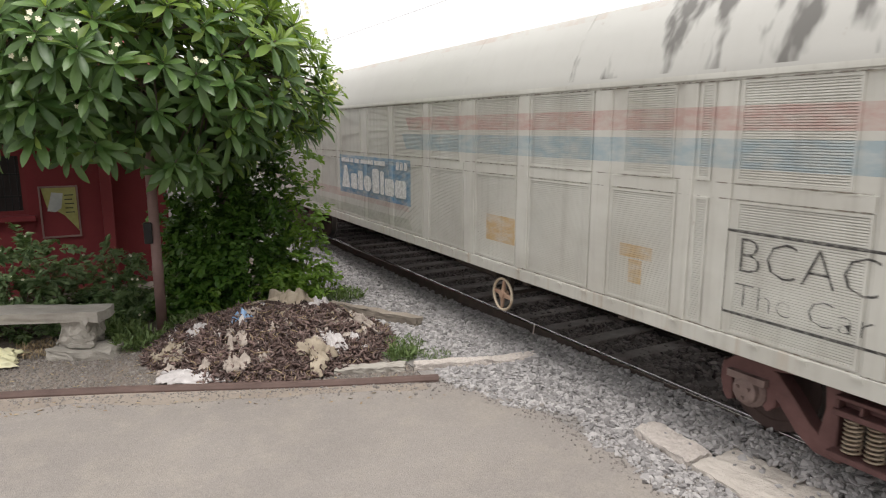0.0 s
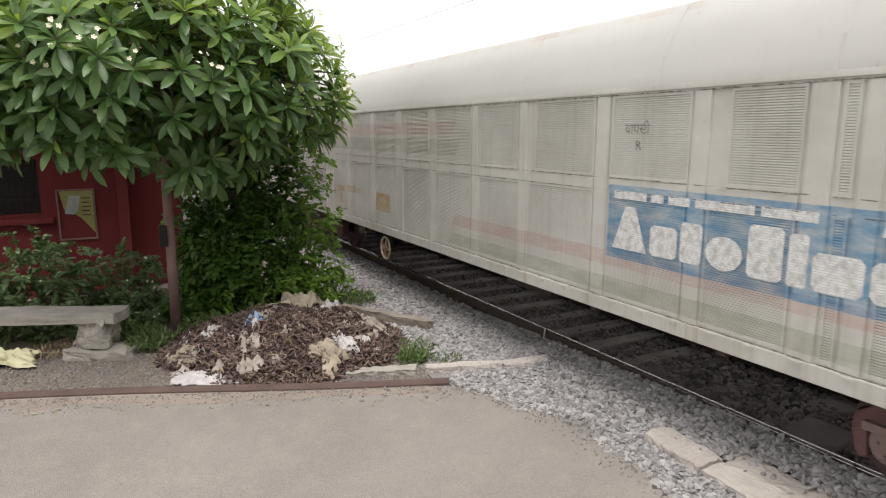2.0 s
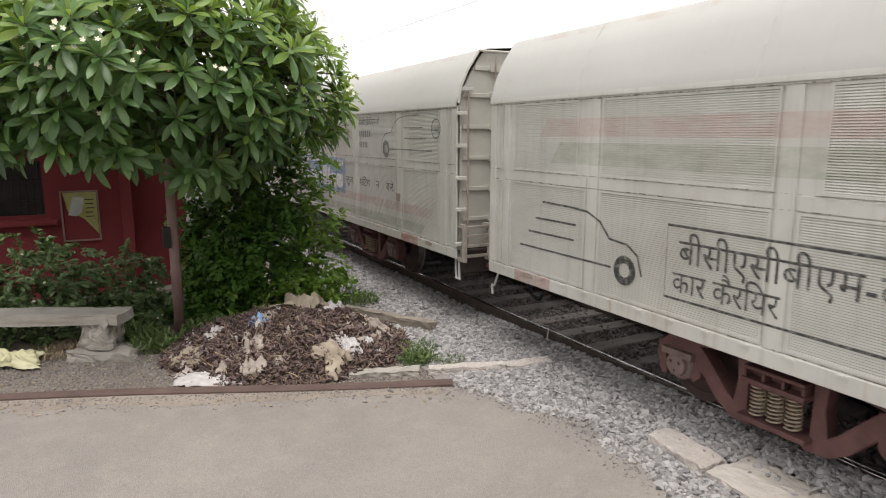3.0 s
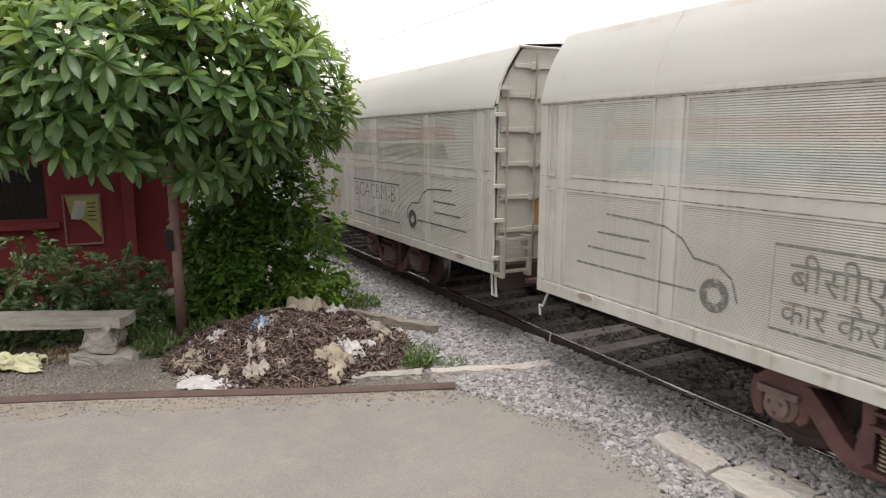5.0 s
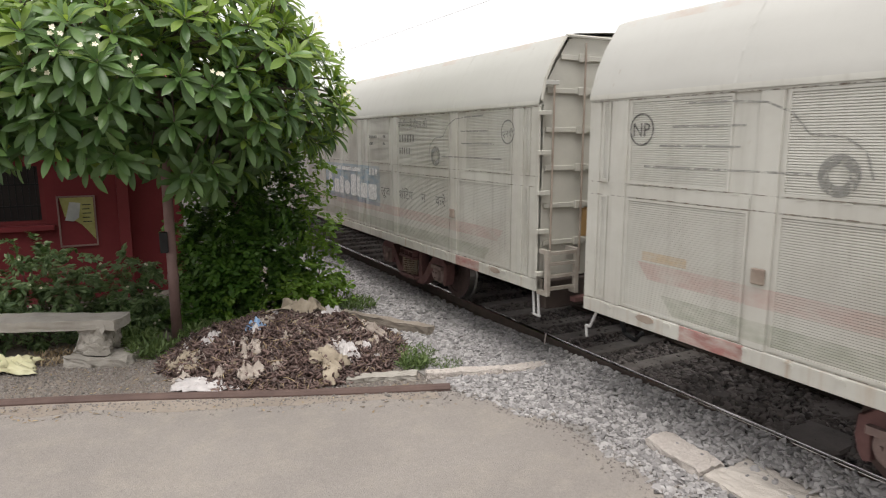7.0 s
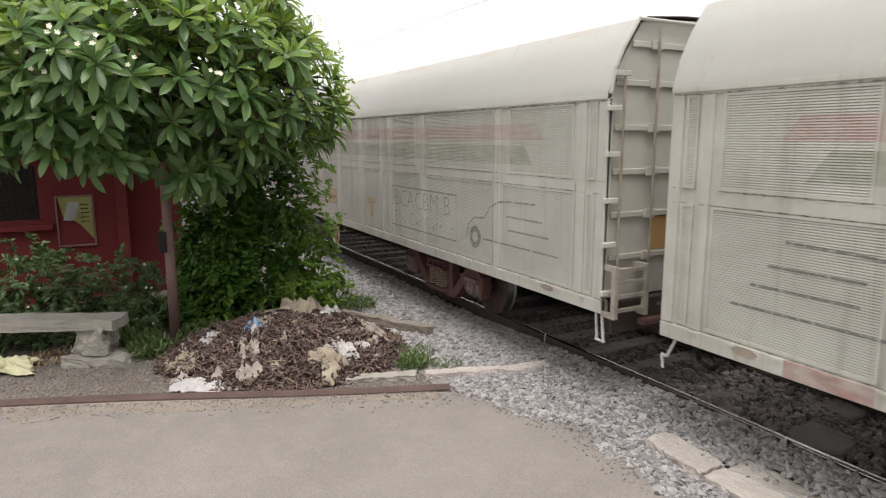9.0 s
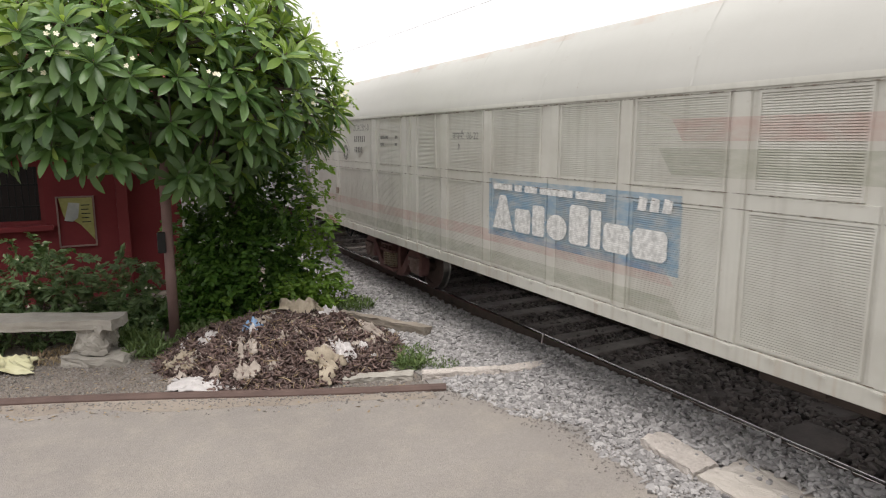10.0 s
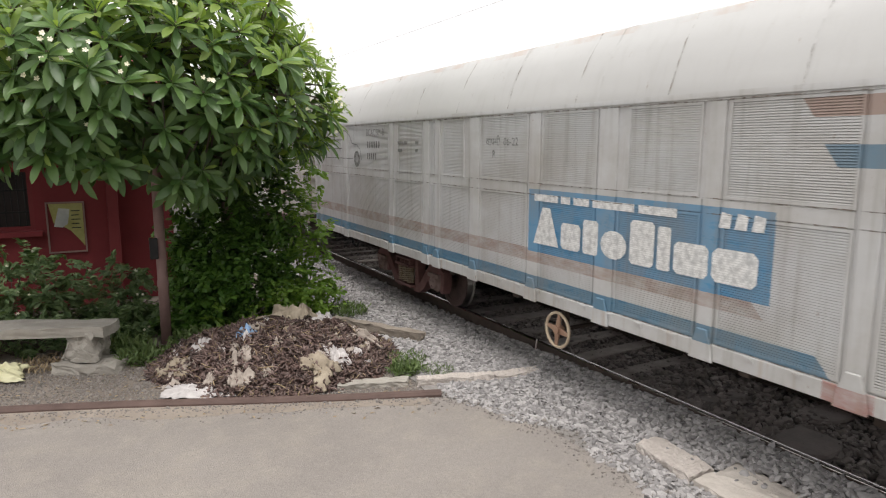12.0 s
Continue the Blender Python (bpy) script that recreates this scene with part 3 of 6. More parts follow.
POSTS = [(0.0, 0.12), (0.30, 0.42), (1.83, 1.97), (3.88, 4.02), (5.08, 5.25), (5.44, 5.57), (6.38, 6.60), (7.64, 7.83), (8.75, 8.99), (9.98, 10.13), (11.17, 11.31),
         (12.23, 12.37), (13.53, 13.70), (14.68, 14.84), (15.65, 15.84), (16.01, 16.16), (17.27, 17.44), (19.23, 19.42), (20.75, 20.95), (21.11, 21.26)]
ROOF = [(-SIDE - 0.012, 2.885), (-SIDE - 0.012, 2.93), (-1.535, 3.03), (-1.495, 3.17), (-1.40, 3.37), (-1.235, 3.615), (-1.10, 3.66), (-0.6, 3.70), (0.0, 3.715)]
PAINT = worn_paint("wagon_paint", (0.56, 0.545, 0.49))


def louvre(bm, y0, y1, z0, z1, pitch=0.0190):
    """A framed sheet of horizontal louvre slats on the wagon's side."""
    e = 0.022
    xo, xi, xs = -SIDE + 0.003, -SIDE + 0.0165, -SIDE + 0.007
    for a, b, c, d in ((y0, y1, z0, z0 + e), (y0, y1, z1 - e, z1), (y0, y0 + e, z0 + e, z1 - e), (y1 - e, y1, z0 + e, z1 - e)):
        box(bm, xo, xi + 0.03, a, b, c, d)
    n = max(2, round((z1 - z0 - 2 * e) / pitch))
    h = (z1 - z0 - 2 * e) / n
    ya, yb = y0 + e, y1 - e
    prev = None
    for i in range(n):
        zb = z0 + e + h * i
        for x, z in ((xi, zb), (xs, zb + 0.10 * h), (xs + 0.002, zb + 0.66 * h), (xi, zb + 0.78 * h)):
            cur = (bm.verts.new((x, ya, z)), bm.verts.new((x, yb, z)))
            if prev:
                bm.faces.new((prev[0], prev[1], cur[1], cur[0]))
            prev = cur


def bent(bm, points, x0, x1):
    """A cast member of changing depth along a bent line; points: y, z and half depth."""
    n = len(points)
    rings = []
    for i, (y, z, h) in enumerate(points):
        a, b = points[max(0, i - 1)], points[min(n - 1, i + 1)]
        d = Vector((b[0] - a[0], b[1] - a[1])).normalized()
        rings.append([bm.verts.new((x, y - d.y * k * h, z + d.x * k * h)) for x, k in ((x0, -1), (x0, 1), (x1, 1), (x1, -1))])
    for r0, r1 in zip(rings, rings[1:]):
        for i in range(4):
            j = (i + 1) % 4
            bm.faces.new((r0[i], r0[j], r1[j], r1[i]))
    bm.faces.new(rings[0])
    bm.faces.new(rings[-1][::-1])


def cast_frame(bm, x0, x1):
    """The cast side frame: an arched top chord, bowed tension members, spring window and axle jaws."""
    bent(bm, [(-1.21, 0.55, 0.05), (-1.10, 0.64, 0.055), (-0.85, 0.70, 0.06), (-0.45, 0.755, 0.06), (0.0, 0.77, 0.06), (0.45, 0.755, 0.06), (0.85, 0.70, 0.06), (1.10, 0.64, 0.055), (1.21, 0.55, 0.05)], x0, x1)
    for s in (-1, 1):
        bent(bm, [(s * 0.98, 0.655, 0.05), (s * 0.80, 0.575, 0.075), (s * 0.66, 0.43, 0.075), (s * 0.53, 0.285, 0.075), (s * 0.40, 0.20, 0.07), (s * 0.22, 0.175, 0.05)], x0, x1)
        bent(bm, [(s * 0.335, 0.74, 0.06), (s * 0.325, 0.50, 0.05), (s * 0.345, 0.22, 0.075)], x0, x1)
        bent(bm, [(s * 1.195, 0.60, 0.06), (s * 1.215, 0.45, 0.055), (s * 1.19, 0.33, 0.045), (s * 1.165, 0.275, 0.03)], x0, x1)
        bent(bm, [(s * 0.84, 0.60, 0.06), (s * 0.795, 0.47, 0.05), (s * 0.80, 0.37, 0.04), (s * 0.85, 0.315, 0.03)], x0, x1)
        bent(bm, [(s * 1.17, 0.56, 0.03), (s * 1.0, 0.585, 0.04), (s * 0.83, 0.56, 0.03)], x0, x1)


def bogie(parent, y):
    """A cast three-piece bogie with coil springs, its wheelsets turning."""
    root = new("bogie")
    root.parent = parent
    root.matrix_basis = pose(0, y, 0)
    tagged(root, "red-brown cast steel bogie")
    for side in (-1, 1):
        bm = bmesh.new()
        cast_frame(bm, side * 1.215, side * 1.07)
        part("side_frame", bm, BOGIE_RED, root, bevel=0.007)
        bm = bmesh.new()
        prism(bm, [(-0.30, 0.20), (-0.30, 0.245), (0.30, 0.245), (0.30, 0.20)], side * 1.315, side * 1.06)
        part("spring_seat", bm, BOGIE_RED, root, bevel=0.006)
        bm = bmesh.new()
        for i in (-1, 0, 1):
            turns, per = 8, 10
            last = None
            for j in range(turns * per + 1):
                a = 2 * math.pi * j / per
                c = Vector((side * 1.235, i * 0.155, 0.255 + 0.265 * j / (turns * per)))
                o = Vector((math.cos(a), math.sin(a), 0))
                ring = [bm.verts.new(c + o * (0.056 + 0.012 * math.cos(b)) + Vector((0, 0, 0.012 * math.sin(b)))) for b in (0, 2.09, 4.19)]
                if last:
                    for k in range(3):
                        bm.faces.new((last[k], last[(k + 1) % 3], ring[(k + 1) % 3], ring[k]))
                last = ring
        part("spring", bm, SPRING, root, "tan coil springs", smooth=True)
        bm = bmesh.new()
        box(bm, side * 1.325, side * 1.0, -0.275, 0.275, 0.53, 0.575)
        box(bm, side * 1.315, side * 1.0, -0.265, 0.265, 0.645, 0.675)
        box(bm, side * 1.22, side * 1.0, -0.25, 0.25, 0.576, 0.644)
        for k in (-0.25, -0.085, 0.085, 0.25):
            box(bm, side * 1.31, side * 1.221, k - 0.014, k + 0.014, 0.576, 0.644)
        part("bolster_end", bm, BOGIE_RED, root, "dusty red bolster end with pockets", bevel=0.006)
        for s in (-1, 1):
            bm = bmesh.new()
            turned(bm, [(side * 1.08, 0.15), (side * 1.24, 0.15), (side * 1.262, 0.130), (side * 1.27, 0.110), (side * 1.31, 0.104), (side * 1.322, 0.085), (side * 1.322, 0.02)], (side * -0.04, s * 1.0, 0.42), 0, 20)
            box(bm, side * 1.27, side * 1.09, s * 1.0 - 0.17, s * 1.0 + 0.17, 0.50, 0.56)
            for k in range(3):
                a = 2 * math.pi * k / 3 + 0.5
                bar(bm, (side * 1.275, s * 1.0 + 0.055 * math.cos(a), 0.42 + 0.055 * math.sin(a)), (side * 1.305, s * 1.0 + 0.055 * math.cos(a), 0.42 + 0.055 * math.sin(a)), 0.016)
            part("axle_box", bm, CAP_DUST, root, "dusty round bearing end cap with three bolts", bevel=0.0)
    bm = bmesh.new()
    box(bm, -1.05, 1.05, -0.2, 0.2, 0.45, 0.72)
    part("bolster", bm, UNDERSIDE, root, bevel=0.02)
    for s in (-1, 1):
        bm = bmesh.new()
        for side in (-1, 1):
            r = side * 0.825
            turned(bm, [(r + side * 0.055, 0.416), (r + side * 0.068, 0.412), (r + side * 0.070, 0.33), (r + side * 0.03, 0.30), (r + side * 0.045, 0.13), (r + side * 0.075, 0.11), (r + side * 0.075, 0.02)], (0, 0, 0), 0, 32)
            turned(bm, [(r - side * 0.055, 0.440), (r - side * 0.070, 0.436), (r - side * 0.070, 0.32), (r - side * 0.03, 0.30), (r - side * 0.03, 0.1)], (0, 0, 0), 0, 32)
        bar(bm, (-1.1, 0, 0), (1.1, 0, 0), 0.08, 12)
        wheel = part("wheelset", bm, WHEEL_STEEL, root, "dark steel wheels on an axle")
        wheel.matrix_basis = pose(0, s * 1.0, 0.42)
        for side in (-1, 1):
            bm = bmesh.new()
            r = side * 0.825
            turned(bm, [(r + side * 0.060, 0.386), (r + side * 0.060, 0.416), (r - side * 0.04, 0.420), (r - side * 0.05, 0.446), (r - side * 0.060, 0.446), (r - side * 0.060, 0.386)], (0, 0, 0), 0, 40, cap=False)
            me = finish("tread", bm, TREAD)
            me.transform(pose(0, s * 1.0, 0.42))
            part("tread", me, None, root, "bright worn wheel rim")


def build_wagon(flip):
    """A closed double-deck car carrier. flip: the bays run from the other end."""
    def m(a, b):
        return (LENGTH - b, LENGTH - a) if flip else (a, b)
    root = tagged(new("car_carrier_wagon"), "", "railway wagon", "wagons of the train")
    # near side sheet with sill, rails and posts
    bm = bmesh.new()
    box(bm, -SIDE + 0.0175, -SIDE + 0.06, 0.0, LENGTH, 0.84, 2.90)
    part("side_wall", bm, PAINT, root)
    bm = bmesh.new()
    box(bm, -SIDE - 0.004, -SIDE + 0.10, 0.0, LENGTH, 0.81, 0.945)
    part("side_sill", bm, PAINT, root, bevel=0.006)
    bm = bmesh.new()
    for i in range(56):
        y = 0.25 + i * 0.375
        box(bm, -SIDE - 0.016, -SIDE - 0.005, y, y + 0.07, 0.918, 0.934)
        box(bm, -SIDE - 0.012, -SIDE - 0.005, y - 0.012, y, 0.895, 0.934)
    tagged(part("lashing_loop", bm, PAINT, root), kind="stuff")
    a, b = m(19.26, 19.37)
    bm = bmesh.new()
    box(bm, -SIDE - 0.03, -SIDE - 0.003, a, b, 1.45, 1.57)
    part("latch_box", bm, RUSTY_PINK, root, "small steel latch box", bevel=0.006)
    for y in (0.85, LENGTH - 0.85):
        bm = bmesh.new()
        prism(bm, [(y + 0.11 * math.cos(2 * math.pi * i / 14), 0.905 + 0.035 * math.sin(2 * math.pi * i / 14)) for i in range(14)], -SIDE - 0.014, -SIDE - 0.005)
        part("lashing_plate", bm, RUSTY_PINK, root, "oval rusty lashing plate")
    bm = bmesh.new()
    box(bm, -SIDE, -SIDE + 0.05, 0.0, LENGTH, 2.866, 2.888)
    part("top_rail", bm, PAINT, root)
    for a, b in POSTS:
        a, b = m(a, b)
        bm = bmesh.new()
        box(bm, -SIDE - 0.002, -SIDE + 0.05, a, b, 0.947, 2.864)
        part("post", bm, PAINT, root, bevel=0.006)
    for u0, u1, l0, l1 in BAYS:
        for (a, b), z0, z1 in ((m(u0, u1), 2.115, 2.862), (m(l0, l1), 0.965, 1.985)):
            bm = bmesh.new()
            louvre(bm, a, b, z0, z1)
            part("louvre_panel", bm, PAINT, root)
        a, b = m(min(u0, l0), max(u1, l1))
        bm = bmesh.new()
        box(bm, -SIDE + 0.004, -SIDE + 0.04, a, b, 1.995, 2.10)
        # stitch welds under the rail
        y = a + 0.1
        while y < b - 0.12:
            box(bm, -SIDE - 0.001, -SIDE + 0.01, y, y + 0.07, 2.094, 2.105)
            y += 0.16
        part("mid_rail", bm, PAINT, root)
    for z, h in ((2.862, 0.010), (2.108, 0.008), (1.988, 0.009), (0.952, 0.008)):
        bm = bmesh.new()
        last = None
        for i in range(213):
            y = i * 0.1
            w = 0.006 * noise.noise((y * 1.9, z * 7, 3.0))
            cur = (bm.verts.new((-SIDE - 0.0045, y, z + w)), bm.verts.new((-SIDE - 0.0045, y, z + w + h)))
            if last:
                bm.faces.new((last[0], cur[0], cur[1], last[1]))
            last = cur
        part("weld_seam", bm, SEAM, root, "broken rusty weld line")
    for a, b in STRIPS:
        a, b = m(a, b)
        for z0, z1 in ((2.115, 2.862), (0.965, 1.985)):
            bm = bmesh.new()
            louvre(bm, a, b, z0, z1)
            part("vent_strip", bm, PAINT, root)
    # far side, plain ribbed sheet
    bm = bmesh.new()
    box(bm, SIDE - 0.05, SIDE, 0.0, LENGTH, 0.81, 2.90)
    for a, b in POSTS:
        box(bm, SIDE, SIDE + 0.02, *m(a, b), 0.85, 2.88)
    part("far_side_wall", bm, PAINT, root)
    # roof
    prof = ROOF + [(-x, z) for x, z in ROOF[-2::-1]]
    bm = bmesh.new()
    rings = []
    ys = [0.0]
    while ys[-1] < LENGTH - 1.0:
        ys.append(ys[-1] + 0.7)
    ys.append(LENGTH)
    for y in ys:
        rings.append([bm.verts.new((x, y, z)) for x, z in prof])
    for r0, r1 in zip(rings, rings[1:]):
        for i in range(len(prof) - 1):
            bm.faces.new((r0[i], r1[i], r1[i + 1], r0[i + 1]))
    roof = part("roof", bm, PAINT, root, smooth=True)
    for k in range(1, 12):
        y = k * LENGTH / 12 + (0.15 if k % 2 else -0.1)
        bm = bmesh.new()
        r = [[bm.verts.new((x * 1.001, y + d, z + 0.0015)) for x, z in prof[1:-1]] for d in (-0.010, 0.010)]
        for i in range(len(prof) - 3):
            bm.faces.new((r[0][i], r[1][i], r[1][i + 1], r[0][i + 1]))
        part("roof_seam", bm, PAINT, roof)
    # floor and underframe
    bm = bmesh.new()
    box(bm, -SIDE + 0.07, SIDE - 0.06, 0.12, LENGTH - 0.1, 0.86, 0.93)
    part("floor", bm, UNDERSIDE, root)
    bm = bmesh.new()
    box(bm, -0.25, 0.25, 0.05, LENGTH - 0.05, 0.55, 0.855)
    for y in np.arange(6.2, 15.6, 1.55):
        box(bm, -SIDE + 0.12, -0.26, y, y + 0.1, 0.72, 0.855)
        box(bm, 0.26, SIDE - 0.12, y, y + 0.1, 0.72, 0.855)
    box(bm, -0.9, -0.3, 9.2, 10.2, 0.48, 0.85)
    part("centre_sill", bm, UNDERSIDE, root, bevel=0.01)
    # ends
    def end(front):
        s = 1 if front else -1
        y0 = 0.03 if front else LENGTH - 0.03
        bm = bmesh.new()
        cut = [(-1.50, 0.95), (1.50, 0.95), (1.50, 2.95), (1.44, 3.15), (1.33, 3.34), (1.16, 3.60), (1.05, 3.64), (0.0, 3.69), (-1.05, 3.64), (-1.16, 3.60), (-1.33, 3.34), (-1.44, 3.15), (-1.50, 2.95)]
        prism(bm, cut, y0, y0 + s * 0.05, axis=1)
        door = part("end_door", bm, DOOR_GREY, root, "double-leaf end door with strap hinges")
        if not front:
            return
        ribs = [1.36, 1.78, 2.20, 2.62, 3.04, 3.40]
        for z in ribs:
            bm = bmesh.new()
            w = 1.46 if z < 3.1 else 1.28
            for s2 in (-1, 1):
                box(bm, s2 * w, s2 * 0.06, y0 - 0.030, y0 - 0.002, z - 0.028, z + 0.028)
                for x in (0.45, 0.98):
                    box(bm, s2 * x - 0.07, s2 * x + 0.07, y0 - 0.055, y0 - 0.031, z - 0.045, z + 0.045)
            part("strap_hinge", bm, DOOR_GREY, door, bevel=0.005)
        for x in (-1.40, -0.98, -0.45, 0.45, 0.98, 1.40):
            bm = bmesh.new()
            bar(bm, (x, y0 - 0.072, 1.0), (x, y0 - 0.072, 3.15 if abs(x) > 1.2 else 3.56), 0.0125, 8)
            part("lock_rod", bm, RUSTY_PINK, door, "rust-streaked vertical lock rod")
        bm = bmesh.new()
        box(bm, -0.05, 0.05, y0 - 0.06, y0 - 0.002, 1.0, 3.57)
        part("door_edge", bm, RUSTY_PINK, door, bevel=0.008)
        for x0, x1, z0, z1 in ((-0.92, -0.50, 1.40, 1.74), (-0.40, -0.06, 1.83, 2.15), (0.10, 0.40, 1.83, 2.15)):
            bm = bmesh.new()
            box(bm, x0, x1, y0 - 0.012, y0 - 0.004, z0, z1)
            part("paint_patch", bm, OCHRE, door, "flat ochre paint patch")
        for z in (1.02, 1.50, 1.93, 2.37, 2.80, 3.12):
            w = 1.585 if z < 3 else 1.50
            for x in (-w, w - 0.16):
                bm = bmesh.new()
                box(bm, x, x + 0.16, -0.055, -0.002, z - 0.025, z + 0.025)
                part("hinge_bracket", bm, PAINT, root, bevel=0.005)
        # frame of the end opening along the roof's edge
        bm = bmesh.new()
        edge = [(-1.54, 2.93), (-1.495, 3.17), (-1.40, 3.37), (-1.235, 3.615)]
        for p, q in zip(edge, edge[1:]):
            for s2 in (-1, 1):
                bar(bm, (s2 * p[0], -0.01, p[1]), (s2 * q[0], -0.01, q[1]), 0.018, 6)
        bar(bm, (-1.235, -0.02, 3.625), (1.235, -0.02, 3.625), 0.018, 6)
        part("end_frame", bm, DOOR_GREY, root)
        # headstock, corner ladder, steps, coupler, hoses
        bm = bmesh.new()
        box(bm, -1.45, 1.45, -0.05, 0.10, 0.60, 0.93)
        part("headstock", bm, UNDERSIDE, root, bevel=0.01)
        ladder = None
        for x in (-1.50, -1.10):
            bm = bmesh.new()
            prism(bm, [(-0.16, 0.78), (-0.16, 1.30), (0.03, 1.30), (0.03, 1.25), (-0.11, 1.25), (-0.11, 0.83), (0.03, 0.83), (0.03, 0.78)], x - 0.025, x + 0.025)
            rail_part = part("ladder" if ladder is None else "ladder_rail", bm, LADDER_PAINT, ladder or root, "grey-brown corner ladder for the shunter" if ladder is None else "")
            ladder = ladder or rail_part
        for z in (0.86, 1.0, 1.14, 1.26):
            bm = bmesh.new()
            box(bm, -1.474, -1.126, -0.155, -0.115, z - 0.018, z + 0.018)
            part("rung", bm, LADDER_PAINT, ladder)
        bm = bmesh.new()
        bar(bm, (-1.50, 0.03, 0.82), (-1.50, 0.0, 0.52), 0.016)
        bar(bm, (-1.50, 0.12, 0.82), (-1.50, 0.09, 0.52), 0.016)
        bar(bm, (-1.50, -0.02, 0.52), (-1.50, 0.11, 0.52), 0.016)
        part("step_iron", bm, TIN, root, "pale stirrup step below the corner")
        bm = bmesh.new()
        prism(bm, [(-0.09, 0.10), (-0.09, -0.45), (-0.20, -0.50), (-0.24, -0.68), (-0.14, -0.80), (0.02, -0.70), (0.0, -0.55), (0.16, -0.52), (0.20, -0.72), (0.26, -0.70), (0.24, -0.42), (0.10, -0.36), (0.09, 0.10)], 0.82, 1.12, axis=2)
        part("coupler", bm, BOGIE_RED, root, "rusty knuckle coupler", bevel=0.015)
        for x, col in ((-0.50, DARK_IRON), (0.42, BOGIE_RED)):
            bm = bmesh.new()
            pts = [Vector((x, -0.05, 0.78)), Vector((x - 0.02, -0.22, 0.74)), Vector((x - 0.04, -0.30, 0.50)), Vector((x - 0.04, -0.38, 0.28)), Vector((x, -0.52, 0.22)), Vector((x + 0.02, -0.60, 0.34))]
            for p, q in zip(pts, pts[1:]):
                bar(bm, p, q, 0.026, 8)
            part("brake_hose", bm, col, root, smooth=True)
        bm = bmesh.new()
        box(bm, -1.10, -0.80, -0.14, 0.02, 0.66, 0.72)
        box(bm, -0.62, -0.42, -0.10, 0.02, 0.93, 1.16)
        bar(bm, (-0.80, -0.18, 0.7), (-0.45, -0.18, 1.2), 0.02)
        bar(bm, (-0.9, -0.12, 0.86), (0.5, -0.12, 0.86), 0.022)
        part("uncoupling_gear", bm, BOGIE_RED, root, "rusty uncoupling levers and bracket", bevel=0.006)
    end(True)
    end(False)
    # rear corner step and the brake wheel
    bm = bmesh.new()
    yr = LENGTH - 0.15
    bar(bm, (-1.50, yr, 0.82), (-1.50, yr + 0.10, 0.62), 0.015)
    bar(bm, (-1.50, yr + 0.10, 0.62), (-1.50, yr + 0.16, 0.62), 0.015)
    bar(bm, (-1.50, yr + 0.16, 0.62), (-1.50, yr + 0.14, 0.50), 0.015)
    part("handrail", bm, TIN, root)
    yw, zw = m(8.15, 8.15)[0], 0.55
    bm = bmesh.new()
    k = 28
    rr = []
    for i in range(k):
        a = 2 * math.pi * i / k
        c = Vector((-1.50, yw + 0.19 * math.cos(a), zw + 0.19 * math.sin(a)))
        o = Vector((0, math.cos(a), math.sin(a)))
        rr.append([bm.verts.new(c + o * 0.017 * math.cos(b) + Vector((0.017 * math.sin(b), 0, 0))) for b in (2 * math.pi * j / 6 for j in range(6))])
    for i in range(k):
        for j in range(6):
            bm.faces.new((rr[i][j], rr[(i + 1) % k][j], rr[(i + 1) % k][(j + 1) % 6], rr[i][(j + 1) % 6]))
    wheel = part("brake_wheel", bm, CREAM, root, "cream-painted spoked hand brake wheel", smooth=True)
    bm = bmesh.new()
    for i in range(4):
        a = math.pi * i / 2 + 0.12
        o, w = Vector((0, math.cos(a), math.sin(a))), Vector((0, -math.sin(a), math.cos(a)))
        prism(bm, [((o * r + w * k).y + yw, (o * r + w * k).z + zw) for r, k in ((0.03, -0.036), (0.185, -0.017), (0.185, 0.017), (0.03, 0.036))], -1.505, -1.488)
    turned(bm, [(-1.53, 0.045), (-1.44, 0.045), (-1.44, 0.02)], (0, yw, zw), 0, 14)
    part("spokes", bm, SPOKE, wheel, "rust-brown spokes and hub")
    bm = bmesh.new()
    bar(bm, (-1.45, yw, zw), (-0.9, yw, zw), 0.025)
    box(bm, -1.42, -1.36, yw - 0.03, yw + 0.03, 0.55, 0.86)
    part("brake_shaft", bm, UNDERSIDE, root)
    bogie(root, 4.02)
    bogie(root, LENGTH - 3.82)
    return root


def letters(text, size, y, z, condense=1.0, weight=0.0):
    """A mesh of words on the near side, read towards the front; y, z: the left end of the base line."""
    c = bpy.data.curves.new("words", "FONT")
    c.body, c.size, c.resolution_u, c.offset = text, size, 2, weight
    o = new("words", c)
    bpy.context.view_layer.update()
    me = bpy.data.meshes.new_from_object(o.evaluated_get(bpy.context.evaluated_depsgraph_get()))
    bpy.data.objects.remove(o)
    bpy.data.curves.remove(c)
    me.transform(Matrix(((0, 0, -1, -SIDE - 0.003), (-condense, 0, 0, y), (0, 1, 0, z), (0, 0, 0, 1))))
    return me


def painted(root, name, me, material, label=""):
    me.materials.clear()
    me.materials.append(material)
    ob = new(name, me)
    ob.parent = root
    return tagged(ob, label)


def flat(rects):
    """Flat painted bars; rects: (left y, right y, z0, z1)."""
    v, f = [], []
    for a, b, c, d in rects:
        k = len(v)
        v += [(-SIDE - 0.003, a, c), (-SIDE - 0.003, b, c), (-SIDE - 0.003, b, d), (-SIDE - 0.003, a, d)]
        f.append((k, k + 1, k + 2, k + 3))
    me = bpy.data.meshes.new("bars")
    me.from_pydata(v, [], f)
    return me


